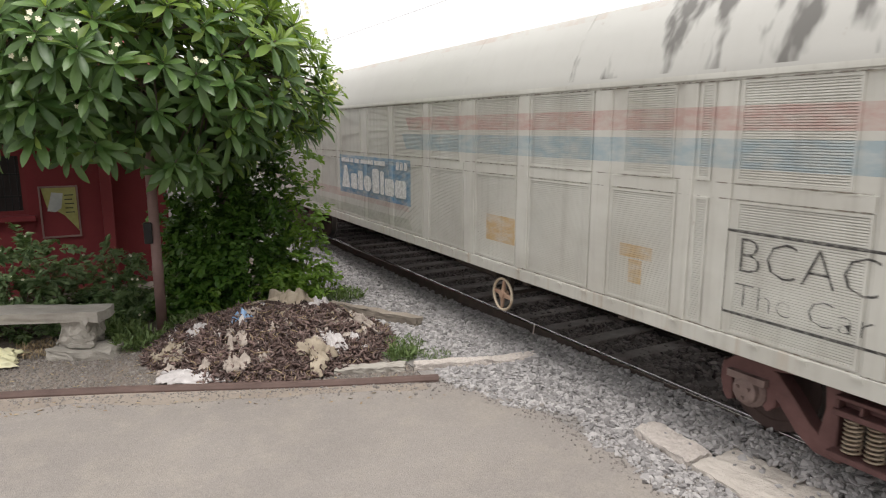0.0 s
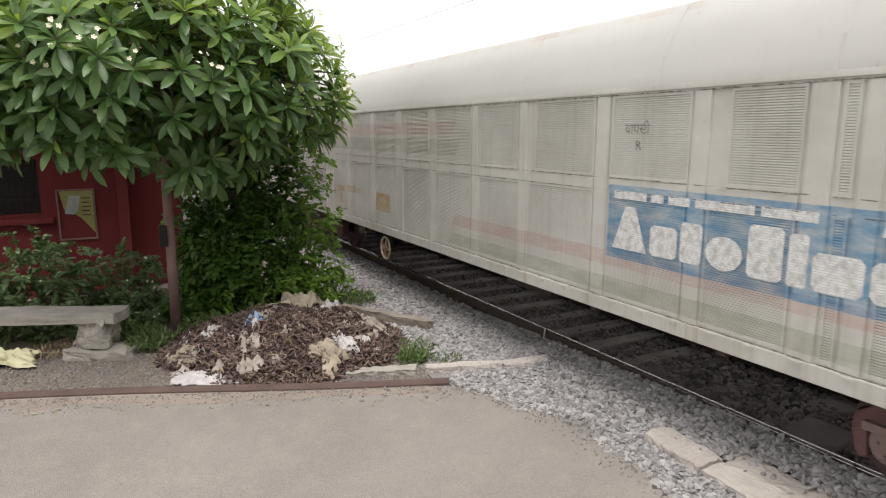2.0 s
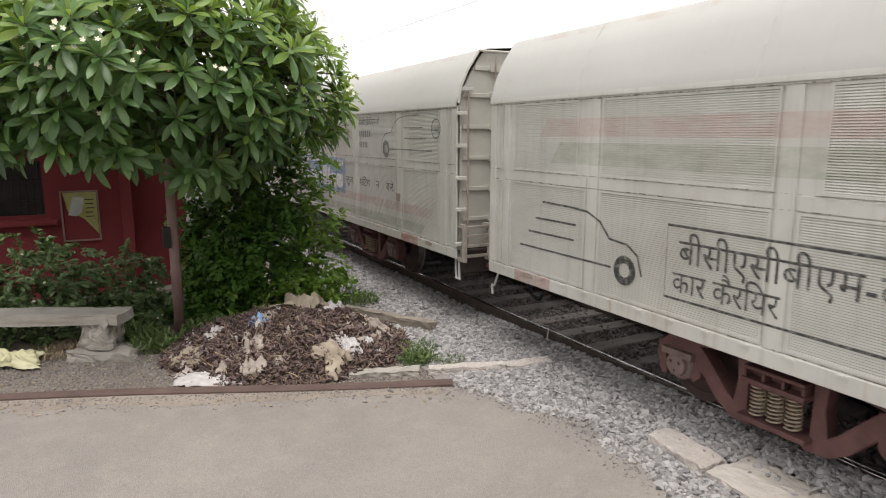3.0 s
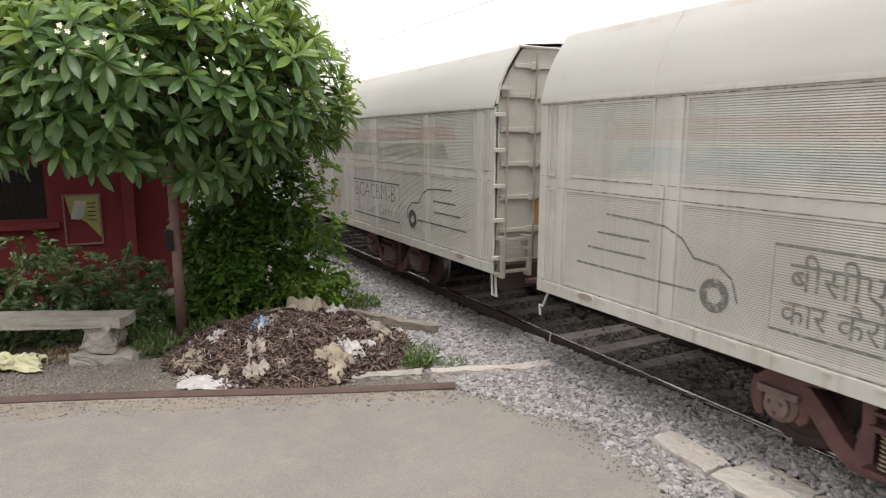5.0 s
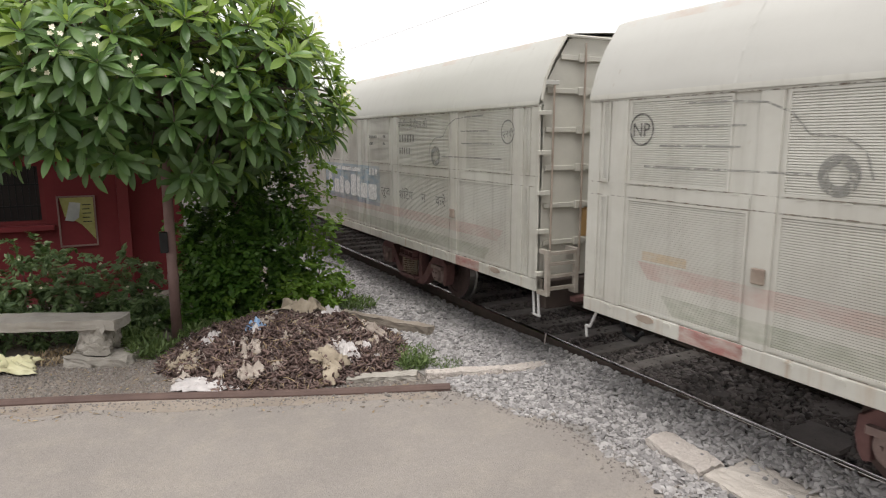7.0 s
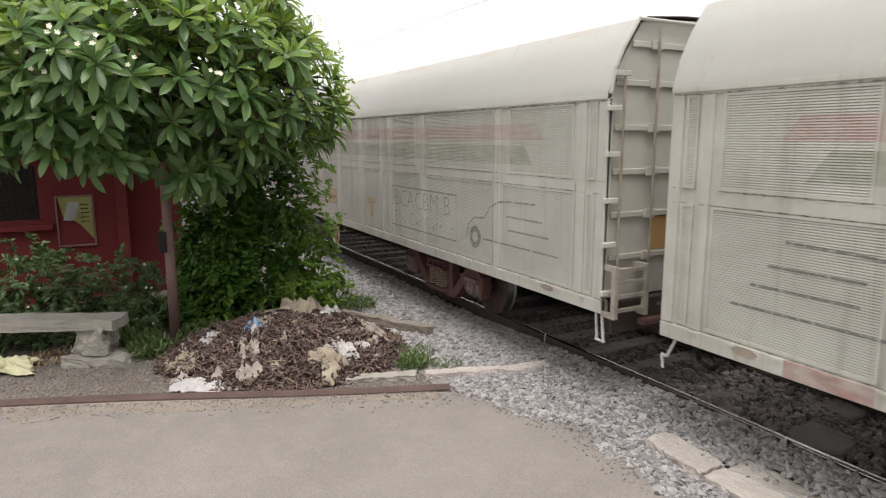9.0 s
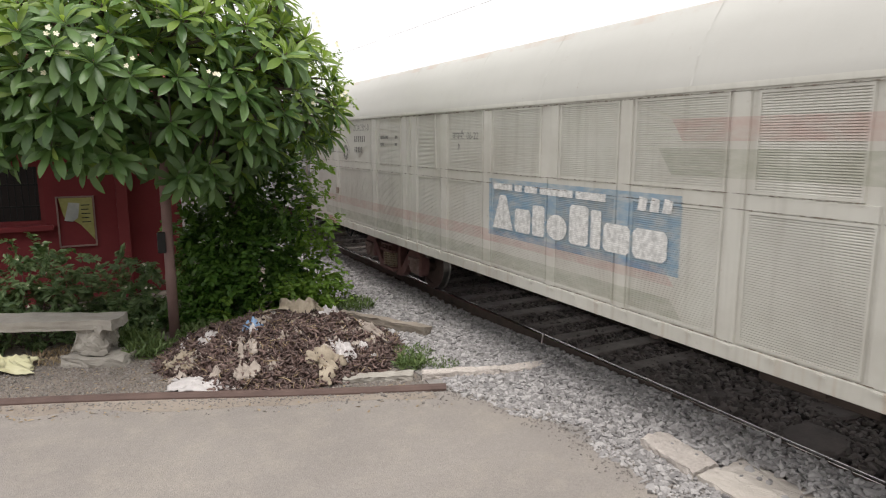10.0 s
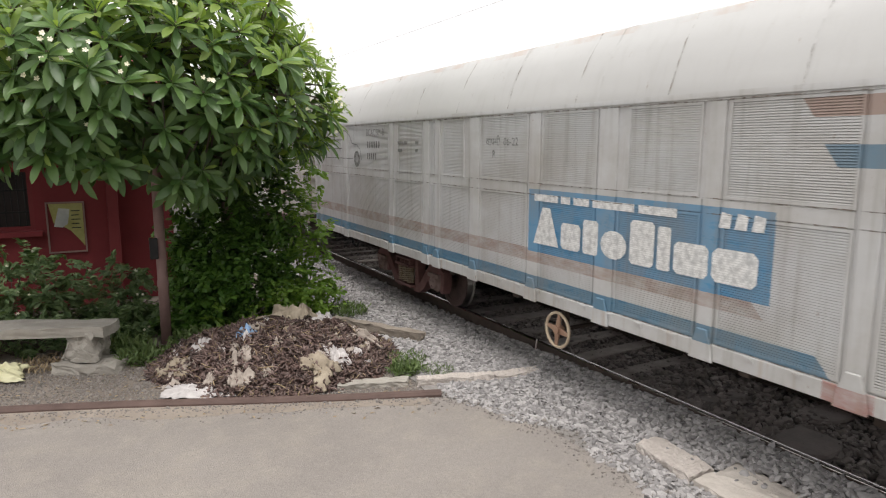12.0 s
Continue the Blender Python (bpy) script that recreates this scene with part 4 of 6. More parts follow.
def stroke(points, width, closed=False):
    """A painted line through (y, z) points."""
    v, f = [], []
    n = len(points)
    for i, (y, z) in enumerate(points):
        a = points[i - 1] if i or closed else points[i]
        b = points[(i + 1) % n] if i < n - 1 or closed else points[i]
        d = Vector((b[0] - a[0], b[1] - a[1])).normalized()
        v += [(-SIDE - 0.003, y - d.y * width / 2, z + d.x * width / 2), (-SIDE - 0.003, y + d.y * width / 2, z - d.x * width / 2)]
    for i in range(n if closed else n - 1):
        j = (i + 1) % n
        f.append((2 * i, 2 * i + 1, 2 * j + 1, 2 * j))
    me = bpy.data.meshes.new("stroke")
    me.from_pydata(v, [], f)
    return me


def circle(y, z, r, n=28):
    return [(y + r * math.cos(2 * math.pi * i / n), z + r * math.sin(2 * math.pi * i / n)) for i in range(n)]


def car_drawing(root, y, z, s, ink, wide=0.022):
    """A few sweeping lines of a car: bonnet, windscreen, roof, speed lines; y, z: the wheel's centre; s: +1 if it faces the rear."""
    def p(*pts):
        return [(y + s * a, z + b) for a, b in pts]
    painted(root, "car_drawing", stroke(p((0.22, -0.02), (0.16, 0.16), (0.02, 0.25), (-0.22, 0.27), (-0.36, 0.42), (-0.56, 0.50), (-0.85, 0.52), (-1.30, 0.53)), wide), ink, "sketched outline of a car in black")
    painted(root, "car_drawing", stroke(circle(y, z, 0.105), 0.075, True), ink, "sketched tyre ring")
    for a, b, h in ((-0.72, -1.42, 0.34), (-0.75, -1.55, 0.18), (-0.18, -1.72, 0.0)):
        painted(root, "speed_line", stroke(p((a, h), (b, h)), wide), ink)


def logo_panel(root, left, right, z0, z1, white, ink2=None):
    """The operator's name as plain white blocks on its blue field."""
    w = left - right
    heights = (0.62, 0.42, 0.52, 0.42, 0.62, 0.58, 0.42, 0.42)
    widths = (0.15, 0.105, 0.075, 0.12, 0.10, 0.05, 0.12, 0.14)
    y, gap = left - 0.02 * w, 0.013 * w
    zb, hh = z0 + 0.12 * (z1 - z0), z1 - z0
    for i, (h, k) in enumerate(zip(heights, widths)):
        a, b, top = y, y - k * w, zb + h * hh
        c, r = (a + b) / 2, (a - b) / 2
        if i == 0:
            shape = [(a, zb), (b, zb), (c - 0.3 * r, top), (c + 0.3 * r, top)]
        elif i == 3:
            shape = [(c + r * math.cos(t) * min(1, 1.25 - 0.25 * abs(math.sin(t))), (zb + top) / 2 + (top - zb) / 2 * math.sin(t)) for t in (2 * math.pi * q / 14 for q in range(14))]
        else:
            e = 0.22 * r
            shape = [(a - e, zb), (b + e, zb), (b, zb + e), (b, top - e), (b + e, top), (a - e, top), (a, top - e), (a, zb + e)]
        me = bpy.data.meshes.new("logo_block")
        me.from_pydata([(-SIDE - 0.003, p, q) for p, q in shape], [], [tuple(range(len(shape)))])
        painted(root, "logo_block", me, white, "plain white block of a company mark on blue")
        y -= k * w + gap
    small, y = [], left - 0.02 * w
    for k in (0.14, 0.05, 0.08, 0.19, 0.15):
        small.append((y, y - k * w, z1 - 0.105, z1 - 0.03))
        y -= k * w + 0.018 * w
    painted(root, "logo_line", flat(small), white)
    for i in range(3):
        a = right + (0.02 + 0.05 * (2 - i)) * w
        me = bpy.data.meshes.new("logo_fin")
        me.from_pydata([(-SIDE - 0.003, a, z1 - 0.14), (-SIDE - 0.003, a + 0.036 * w, z1 - 0.14), (-SIDE - 0.003, a + 0.028 * w, z1 - 0.015), (-SIDE - 0.003, a - 0.004 * w, z1 - 0.03)], [], [(0, 1, 2, 3)])
        painted(root, "logo_fin", me, white, "short white fin of a company mark")


def dress(root, k, flip, spec):
    """Gives one wagon its own paint and markings."""
    paint = worn_paint(f"wagon_paint_{k}", spec["base"], spec["bands"], spec.get("streak", 0.25), spec.get("rust", 0.35), spec.get("stain"), spec.get("roof"), spec.get("grime", 0.28))
    for ob in root.children_recursive:
        for slot in ob.material_slots:
            if slot.material == PAINT:
                slot.link = "OBJECT"
                slot.material = paint
            elif slot.material == DOOR_GREY and "roof" in spec:
                slot.link = "OBJECT"
                slot.material = DULL_DOOR

    if "roof" in spec:
        prof = ROOF[1:] + [(-x, z) for x, z in ROOF[-2:0:-1]]
        for a, b in POSTS[1:-1]:
            c = LENGTH - (a + b) / 2 if flip else (a + b) / 2
            bm = bmesh.new()
            prism(bm, [(c - 0.115, 0.80), (c + 0.115, 0.80), (c + 0.095, 0.93), (c + 0.05, 1.06), (c - 0.05, 1.06), (c - 0.095, 0.93)], -SIDE - 0.032, -SIDE - 0.006)
            part("post_gusset", bm, paint, root, "flared steel gusset at the foot of a post", bevel=0.006)
        for i in range(-4, 13):
            y = 5.84 + 1.17 * i
            v = [(x * 1.004, y + d + 0.02 * noise.noise((y, z * 3, 1.0)), z + 0.005) for d in (-0.006, 0.006) for x, z in prof]
            k2 = len(prof)
            seam = bpy.data.meshes.new("roof_joint")
            seam.from_pydata(v, [], [(j, j + 1, k2 + j + 1, k2 + j) for j in range(k2 - 1)])
            painted(root, "roof_joint", seam, SEAM, "dark caulked roof joint")
    flip = spec.get("marks_flip", flip)

    def m(y):
        return LENGTH - y if flip else y
    ink = spec.get("ink", INK)
    s = -1 if flip else 1
    if spec["hindi"]:
        kind, sub, warn = "\u092c\u0940\u0938\u0940\u090f\u0938\u0940\u092c\u0940\u090f\u092e-\u092c\u0940", "\u0915\u093e\u0930 \u0915\u0948\u0930\u093f\u092f\u0930", ("\u0932\u0942\u091c", "\u0936\u0902\u093f\u091f\u0902\u0917", "\u0928", "\u0915\u0930\u0947")
    else:
        kind, sub, warn = "BCACBM-B", "The Car Carrier", ("NOT", "TO", "BE", "LOOSE", "SHUNTED")
    # framed type name and the drawing of a car near one end
    left, right = (m(2.9), m(5.07)) if flip else (5.07, 2.9)
    left, right = max(left, right), min(left, right)
    name_ink = spec.get("name_ink", ink)
    painted(root, "name_frame", stroke([(left, 1.13), (right, 1.13), (right, 1.76), (left, 1.76)], 0.022, True), name_ink, "thin black frame round the wagon type")
    painted(root, "type_name", letters(kind, 0.40 if not spec["hindi"] else 0.30, left - (0.13 if spec["hindi"] else 0.08), 1.45, 0.99 if not spec["hindi"] else 0.97, -0.010 if not spec["hindi"] else 0.0), name_ink, "black lettering of the wagon type")
    painted(root, "type_name", letters(sub, 0.27, left - 0.08, 1.19, 1.13 if not spec["hindi"] else 0.9, -0.008 if not spec["hindi"] else 0.0), name_ink)
    car_drawing(root, m(2.40), 1.26, s, name_ink)
    # warning words
    if flip:
        spots = list(zip(warn, (4.49, 3.75, 2.93, 2.47)))
    else:
        spots = list(zip(warn, (17.25, 16.65, 16.15, 15.62, 14.62)))
    if spec.get("warning", True):
        for w, y in spots:
            painted(root, "warning_word", letters(w, 0.20, y, 1.58 if spec["hindi"] else 1.52, 0.95 if not spec["hindi"] else 1.3, 0.004 if not spec["hindi"] else 0.0), ink, "black stencilled warning word")
    # type and numbers near the other end
    y = 18.35 if not flip else 3.75
    painted(root, "type_name", letters(kind, 0.16, y, 2.68, 1.0, 0.0), ink)
    painted(root, "number_bar", flat([(y - 0.04 - 0.097 * i, y - 0.04 - 0.097 * i - 0.055, 2.475, 2.585) for i in range(6)] + [(y - 0.04 - 0.085 * i, y - 0.04 - 0.085 * i - 0.05, 2.285, 2.385) for i in range(5)]), FAINT_INK)
    y = 20.57 if not flip else 0.62
    painted(root, "mark_ring", stroke(circle(y, 2.60, 0.135), 0.016, True), ink)
    painted(root, "mark_letters", letters("NP" if not spec["hindi"] else "\u090f\u0928\u092a\u0940", 0.17 if not spec["hindi"] else 0.12, y + 0.11, 2.54, 0.95), ink)
    y = 17.05 if not flip else 5.0
    painted(root, "notice_bar", flat([(y, y - 0.34, 2.535, 2.58), (y - 0.61, y - 0.72, 2.535, 2.58), (y, y - 0.16, 2.42, 2.465), (y - 0.61, y - 0.70, 2.42, 2.465)]), FAINT_INK)
    y = 14.50 if not flip else 7.35
    painted(root, "repair_mark", letters("\u0935\u093e\u092a\u0938\u0940" + ("  06-22" if not flip else ""), 0.13, y, 2.52, 1.0, 0.0), FAINT_INK, "faded stencilled repair note")
    painted(root, "repair_mark", letters("R", 0.12, y - 0.14, 2.38, 1.0, 0.002), FAINT_INK)
    # a car drawing high up near the numbers
    if spec.get("upper_car", True):
        car_drawing(root, m(18.80), 2.28, -s, spec.get("upper_ink", FAINT_INK), 0.016)
    if spec["logo"]:
        a, b = (13.52, 10.60) if not flip else (7.50, 4.61)
        if "roof" in spec:
            a, b = 13.56, 10.68
        logo_panel(root, a, b, 1.38, 2.03, WHITE_INK)
    if spec.get("second_logo"):
        painted(root, "sill_mark", flat([(9.39 - 0.08 * i, 9.34 - 0.08 * i, 0.845, 0.915) for i in range(6)]), FAINT_INK, "short worn marks stencilled on the sill")
        painted(root, "logo_block", flat([(9.92 - 0.235 * i, 9.74 - 0.235 * i, 1.74, 1.93) for i in range(5)]), NAVY_INK, "dark blue blocks of a second company mark")
        painted(root, "logo_line", flat([(10.25 - 0.32 * i, 9.98 - 0.32 * i, 1.56, 1.63) for i in range(5)]), NAVY_INK)
    return root


BLUE, PALE_BLUE, PINK, GREEN, BROWN, YELLOW, DEEP_BLUE = (0.075, 0.25, 0.43), (0.26, 0.37, 0.43), (0.47, 0.27, 0.24), (0.25, 0.27, 0.19), (0.31, 0.215, 0.175), (0.50, 0.31, 0.10), (0.035, 0.16, 0.27)


def band_set(flip, upper1, upper2, lower1, lower2, logo, second=False, yellow=0.8, su=0.6, sl=0.5, bright=False):
    def m(a, b):
        return (LENGTH - b, LENGTH - a) if flip else (a, b)
    sl_dir = -1 if flip else 1
    out = [(2.50, 2.68, *m(1.0, 10.6), sl_dir * -0.7, upper1, su), (2.22, 2.44, *m(1.2, 10.7), sl_dir * -0.7, upper2, su),
           (1.27, 1.42, *m(10.6, 20.42), sl_dir * -0.9, lower1, sl), (1.00, 1.16, *m(10.5, 20.12), sl_dir * -0.9, lower2, sl)]
    if bright:
        out = [(2.71, 2.84, 0.9, 10.45, -0.7, upper1, su), (2.38, 2.53, 0.9, 10.26, -0.7, upper2, su), (1.24, 1.39, 10.7, 21.2, -0.9, lower1, sl * 0.8), (0.95, 1.09, 10.17, 21.2, -0.9, lower2, sl)]
    if logo:
        out.append((1.36, 2.05, *((4.58, 7.53) if flip and not bright else (10.14 if second else (10.66 if bright else 10.56), 13.60 if bright else 13.56)), 0.0, BLUE, logo))
    if second:
        out.append((1.45, 2.10, *m(8.58, 10.14), 0.0, BLUE, 0.75))
    out += [(1.19, 1.50, *m(7.86, 8.47), 0.0, YELLOW, yellow), (1.37, 1.49, *m(5.82, 6.21), 0.0, YELLOW, yellow), (1.14, 1.36, *m(5.93, 6.09), 0.0, YELLOW, yellow),
            (0.80, 0.945, *((9.88, 10.22) if bright else m(19.40, 20.02)), 0.0, (0.32, 0.10, 0.09), 0.85)]
    return out


GREY_A, GREY_B, GREY_C, GREY_BLUE = (0.575, 0.57, 0.522), (0.59, 0.585, 0.54), (0.55, 0.547, 0.495), (0.535, 0.54, 0.54)
SPECS = [
    (False, dict(base=GREY_A, hindi=False, logo=True, bands=band_set(False, PINK, PALE_BLUE, PINK, GREEN, 0.85, su=0.75), stain=(1.2, 7.0), ink=FAINT_INK, name_ink=INK, upper_car=False, warning=False)),
    (True, dict(base=GREY_B, hindi=True, logo=True, bands=band_set(True, PINK, GREEN, PINK, GREEN, 0.85, su=0.45) + [(0.81, 0.945, 19.99, 20.68, 0.0, (0.33, 0.17, 0.15), 0.75), (0.82, 0.95, 3.78, 4.02, 0.0, (0.30, 0.13, 0.11), 0.7), (1.46, 1.54, 0.67, 1.21, 0.0, YELLOW, 0.7), (1.40, 1.52, 14.2, 14.9, 0.0, YELLOW, 0.6)], upper_ink=INK)),
    (True, dict(base=GREY_A, hindi=True, logo=True, bands=band_set(True, PINK, PALE_BLUE, PINK, GREEN, 0.8, su=0.28), upper_ink=FAINT_INK, name_ink=FAINT_INK)),
    (False, dict(base=GREY_A, hindi=False, logo=True, second_logo=True, bands=band_set(False, PINK, GREEN, PINK, GREEN, 0.95, True) + [(1.44, 1.52, 20.0, 20.5, 0.0, YELLOW, 0.5)], upper_ink=GHOST_INK)),
    (True, dict(base=GREY_C, hindi=True, logo=True, bands=band_set(True, PINK, GREEN, PINK, GREEN, 0.5) + [(0.81, 0.945, 19.46, 20.09, 0.0, (0.33, 0.15, 0.13), 0.75)], ink=FAINT_INK, name_ink=FAINT_INK, grime=0.45, streak=0.4, upper_ink=GHOST_INK)),
    (False, dict(base=GREY_A, hindi=False, logo=True, bands=band_set(False, PINK, GREEN, PINK, GREEN, 0.7, su=0.5), ink=GHOST_INK, name_ink=GHOST_INK, warning=False, upper_ink=GHOST_INK)),
    (True, dict(base=GREY_BLUE, hindi=False, logo=True, marks_flip=False, bands=band_set(True, BROWN, DEEP_BLUE, BROWN, DEEP_BLUE, 1.0, su=0.97, sl=0.97, yellow=0.0, bright=True), ink=FAINT_INK, name_ink=GHOST_INK, warning=False, roof=(0.52, 0.52, 0.51), streak=0.45, grime=0.45, rust=0.6)),
    (True, dict(base=GREY_A, hindi=True, logo=False, bands=band_set(True, PINK, GREEN, PINK, GREEN, 0.0))),
]
LABELS = ["off-white double-deck car carrier wagon with black roof stains", "off-white double-deck car carrier wagon with Hindi lettering",
          "pale grey double-deck car carrier wagon with Hindi lettering", "off-white double-deck car carrier wagon with a blue company panel",
          "pale double-deck car carrier wagon with faded markings", "off-white double-deck car carrier wagon with ochre patches",
          "bluish-grey double-deck car carrier wagon with blue stripes", "off-white double-deck car carrier wagon at the rear"]


def train():
    plain = {f: build_wagon(f) for f in (False, True)}
    used = set()
    roots = []
    for k, (flip, spec) in enumerate(SPECS):
        if flip in used:
            root = copy_thing(plain[flip], pose(0, 0, 0))
        else:
            root, _ = plain[flip], used.add(flip)
        roots.append(root)
    for k, (root, (flip, spec)) in enumerate(zip(roots, SPECS)):
        dress(root, k, flip, spec)
        tagged(root, LABELS[k])
    return roots


WAGONS = train()

# ---- the red building ----
def red_building():
    house = tagged(new("red_building"), "red-limewashed railway building with barred window", "building")

    def wall_with_hole(x0, x1, y0, y1, z0, z1, hole=None):
        bm = bmesh.new()
        if hole is None:
            box(bm, x0, x1, y0, y1, z0, z1)
        else:
            a, b, c, d = hole
            box(bm, x0, a, y0, y1, z0, z1)
            box(bm, b, x1, y0, y1, z0, z1)
            box(bm, a, b, y0, y1, z0, c)
            box(bm, a, b, y0, y1, d, z1)
        return bm
    part("wall", wall_with_hole(-7.0, 0.48, 12.30, 12.55, -0.3, 3.1, (-1.62, -0.74, 1.16, 2.15)), RED_WALL, house)
    part("wall", wall_with_hole(0.485, 1.34, 12.50, 12.75, -0.3, 3.1), RED_WALL, house)
    part("wall", wall_with_hole(1.09, 1.34, 12.755, 18.0, -0.3, 3.1), RED_WALL, house)
    part("wall", wall_with_hole(-7.0, 1.085, 17.7, 18.0, -0.3, 3.1), ROOM_SHADE, house)
    part("wall", wall_with_hole(-7.0, -6.75, 12.555, 17.695, -0.3, 3.1), RED_WALL, house)
    # unseen roof behind the crown; its deep eaves are added to darken the wall
    bm = bmesh.new()
    prism(bm, [(11.25, 2.80), (15.15, 4.70), (18.7, 2.95), (18.7, 3.06), (15.15, 4.84), (11.25, 2.92)], -7.5, 1.75)
    part("roof", bm, MAROON, house, "unseen sheet roof with wide eaves added to shade the wall")
    bm = bmesh.new()
    box(bm, 0.30, 0.47, 12.22, 12.297, -0.3, 3.1)
    part("pilaster", bm, MAROON, house, bevel=0.008)
    bm = bmesh.new()
    box(bm, -7.0, 0.47, 12.24, 12.296, -0.3, 0.35)
    part("plinth", bm, MAROON, house, bevel=0.01)
    window = part("window_frame", wall_with_hole(-1.62, -0.74, 12.36, 12.42, 1.16, 2.15, (-1.55, -0.81, 1.22, 2.09)), MAROON, house)
    bm = bmesh.new()
    box(bm, -1.72, -0.64, 12.18, 12.30, 1.06, 1.15)
    part("window_sill", bm, RED_WALL, window, bevel=0.01)
    for i in range(8):
        bm = bmesh.new()
        x = -1.50 + i * 0.092
        bar(bm, (x, 12.39, 1.20), (x, 12.39, 2.10), 0.009, 6)
        part("window_bar", bm, DARK_IRON, window)
    for z in (1.45, 1.80):
        bm = bmesh.new()
        box(bm, -1.56, -0.80, 12.375, 12.405, z - 0.012, z + 0.012)
        part("cross_bar", bm, DARK_IRON, window)
    # the shutter is a dark sheet that stands for the unlit room
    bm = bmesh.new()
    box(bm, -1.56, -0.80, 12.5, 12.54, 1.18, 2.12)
    part("shutter", bm, ROOM_SHADE, window)


def notice_board():
    board = tagged(new("notice_board"), "framed notice with a torn yellow poster", "notice board")
    x0, x1, z0, z1, y = -0.585, -0.03, 0.76, 1.60, 12.296
    for a, b, c, d in ((x0, x1, z0, z0 + 0.025), (x0, x1, z1 - 0.025, z1), (x0, x0 + 0.025, z0 + 0.026, z1 - 0.026), (x1 - 0.025, x1, z0 + 0.026, z1 - 0.026)):
        bm = bmesh.new()
        box(bm, a, b, y - 0.03, y, c, d)
        part("frame_strip", bm, POST_PAINT, board)
    bm = bmesh.new()
    prism(bm, [(x0 + 0.04, z1 - 0.03), (x1 - 0.03, z1 - 0.03), (x1 - 0.03, z0 + 0.10), (x1 - 0.10, z0 + 0.20), (x1 - 0.22, z0 + 0.36), (x1 - 0.30, z0 + 0.42), (x0 + 0.10, z0 + 0.50)], y - 0.012, y - 0.004, axis=1)
    poster = part("poster", bm, POSTER_YELLOW, board, "torn yellow paper poster")
    bm = bmesh.new()
    prism(bm, [(x0 + 0.18, z1 - 0.10), (x0 + 0.34, z1 - 0.12), (x0 + 0.30, z1 - 0.36), (x0 + 0.22, z1 - 0.42), (x0 + 0.10, z1 - 0.40)], y - 0.018, y - 0.0125, axis=1)
    part("paper_scrap", bm, PAPER, poster, "curled grey paper scrap")
    for i in range(5):
        bm = bmesh.new()
        box(bm, x1 - 0.20, x1 - 0.07 - 0.02 * (i % 2), y - 0.0155, y - 0.0122, z1 - 0.16 - 0.07 * i, z1 - 0.145 - 0.07 * i)
        part("text_bar", bm, DARK_IRON, poster)


def iron_post():
    bm = bmesh.new()
    turned(bm, [(-0.30, 0.070), (0.62, 0.068), (0.64, 0.074), (0.70, 0.074), (0.72, 0.066), (2.0, 0.064), (3.7, 0.060)], (0.84, 9.40, 0), 2, 18)
    post = thing("iron_post", bm, POST_PAINT, "faded maroon iron pipe post standing in the verge", "post", smooth=True)
    bm = bmesh.new()
    box(bm, 0.70, 0.80, 9.30, 9.37, 1.02, 1.30)
    part("junction_box", bm, DARK_IRON, post, "small dark box strapped to the post", 0.008)


def shed():
    fence = tagged(new("tin_fence"), "pale corrugated tin fence behind the bushes", "fence")
    for i in range(16):
        x = 1.75 + i * 0.12
        bm = bmesh.new()
        box(bm, x, x + 0.118, 17.0 + 0.02 * (i % 2), 17.06 + 0.02 * (i % 2), -0.25, 2.0)
        part("tin_sheet", bm, TIN, fence, bevel=0.008)


def shade_wall():
    # unseen wall behind the camera, added to cut low light on the tree
    bm = bmesh.new()
    box(bm, -26.0, 3.2, -9.3, -9.0, -0.3, 6.5)
    thing("wall_south", bm, CONCRETE, "unseen plain concrete wall added to block low light", "wall", kind="structure")


shade_wall()
red_building()
notice_board()
iron_post()
shed()


# ---- the bench ----
def bench():
    b = tagged(new("bench"), "weathered concrete slab bench on rough blocks", "bench")
    b.matrix_basis = pose(0.06, 8.60, 0, 0, 0, 154.5)

    def rough(name, x0, x1, y0, y1, z0, z1, material, label="", amount=0.02):
        bm = bmesh.new()
        box(bm, x0, x1, y0, y1, z0, z1)
        bmesh.ops.subdivide_edges(bm, edges=list(bm.edges), cuts=11, use_grid_fill=True)
        for v in bm.verts:
            v.co += Vector(noise.noise_vector(v.co * 4)) * amount + Vector(noise.noise_vector(v.co * 13)) * amount * 0.5 + Vector(noise.noise_vector(v.co * 31)) * amount * 0.25
        part(name, bm, material, b, label)
    rough("seat", -0.02, 2.3, -0.44, 0.0, 0.235, 0.352, CONCRETE, "thick slab seat with a chipped end", 0.024)
    rough("leg", 0.10, 0.46, -0.40, 0.0, -0.08, 0.25, CONCRETE, "broken concrete block support", 0.085)
    rough("leg", 1.75, 2.1, -0.40, -0.06, -0.17, 0.225, CONCRETE)
    rough("base_slab", -0.20, 0.55, -0.42, 0.16, -0.26, -0.09, CONCRETE, "", 0.06)


bench()


# ---- plants ----
def leaf_shape(n=5, width=0.30, fold=0.10, droop=0.25):
    """A pointed leaf one metre long along x, folded along its rib: verts and quads."""
    v, f = [], []
    for i in range(n):
        s = i / (n - 1)
        w = width * math.sin(math.pi * (s ** 1.7 * 0.92 + 0.05)) ** 0.75 / 2 if 0 < i < n - 1 else 0.014
        z = -droop * s * s
        v += [(s, -w, z + fold * w * 2), (s, 0, z), (s, w, z + fold * w * 2)]
    for i in range(n - 1):
        for j in (0, 1):
            f.append((3 * i + j, 3 * i + 3 + j, 3 * i + 4 + j, 3 * i + 1 + j))
    return np.array(v), np.array(f)


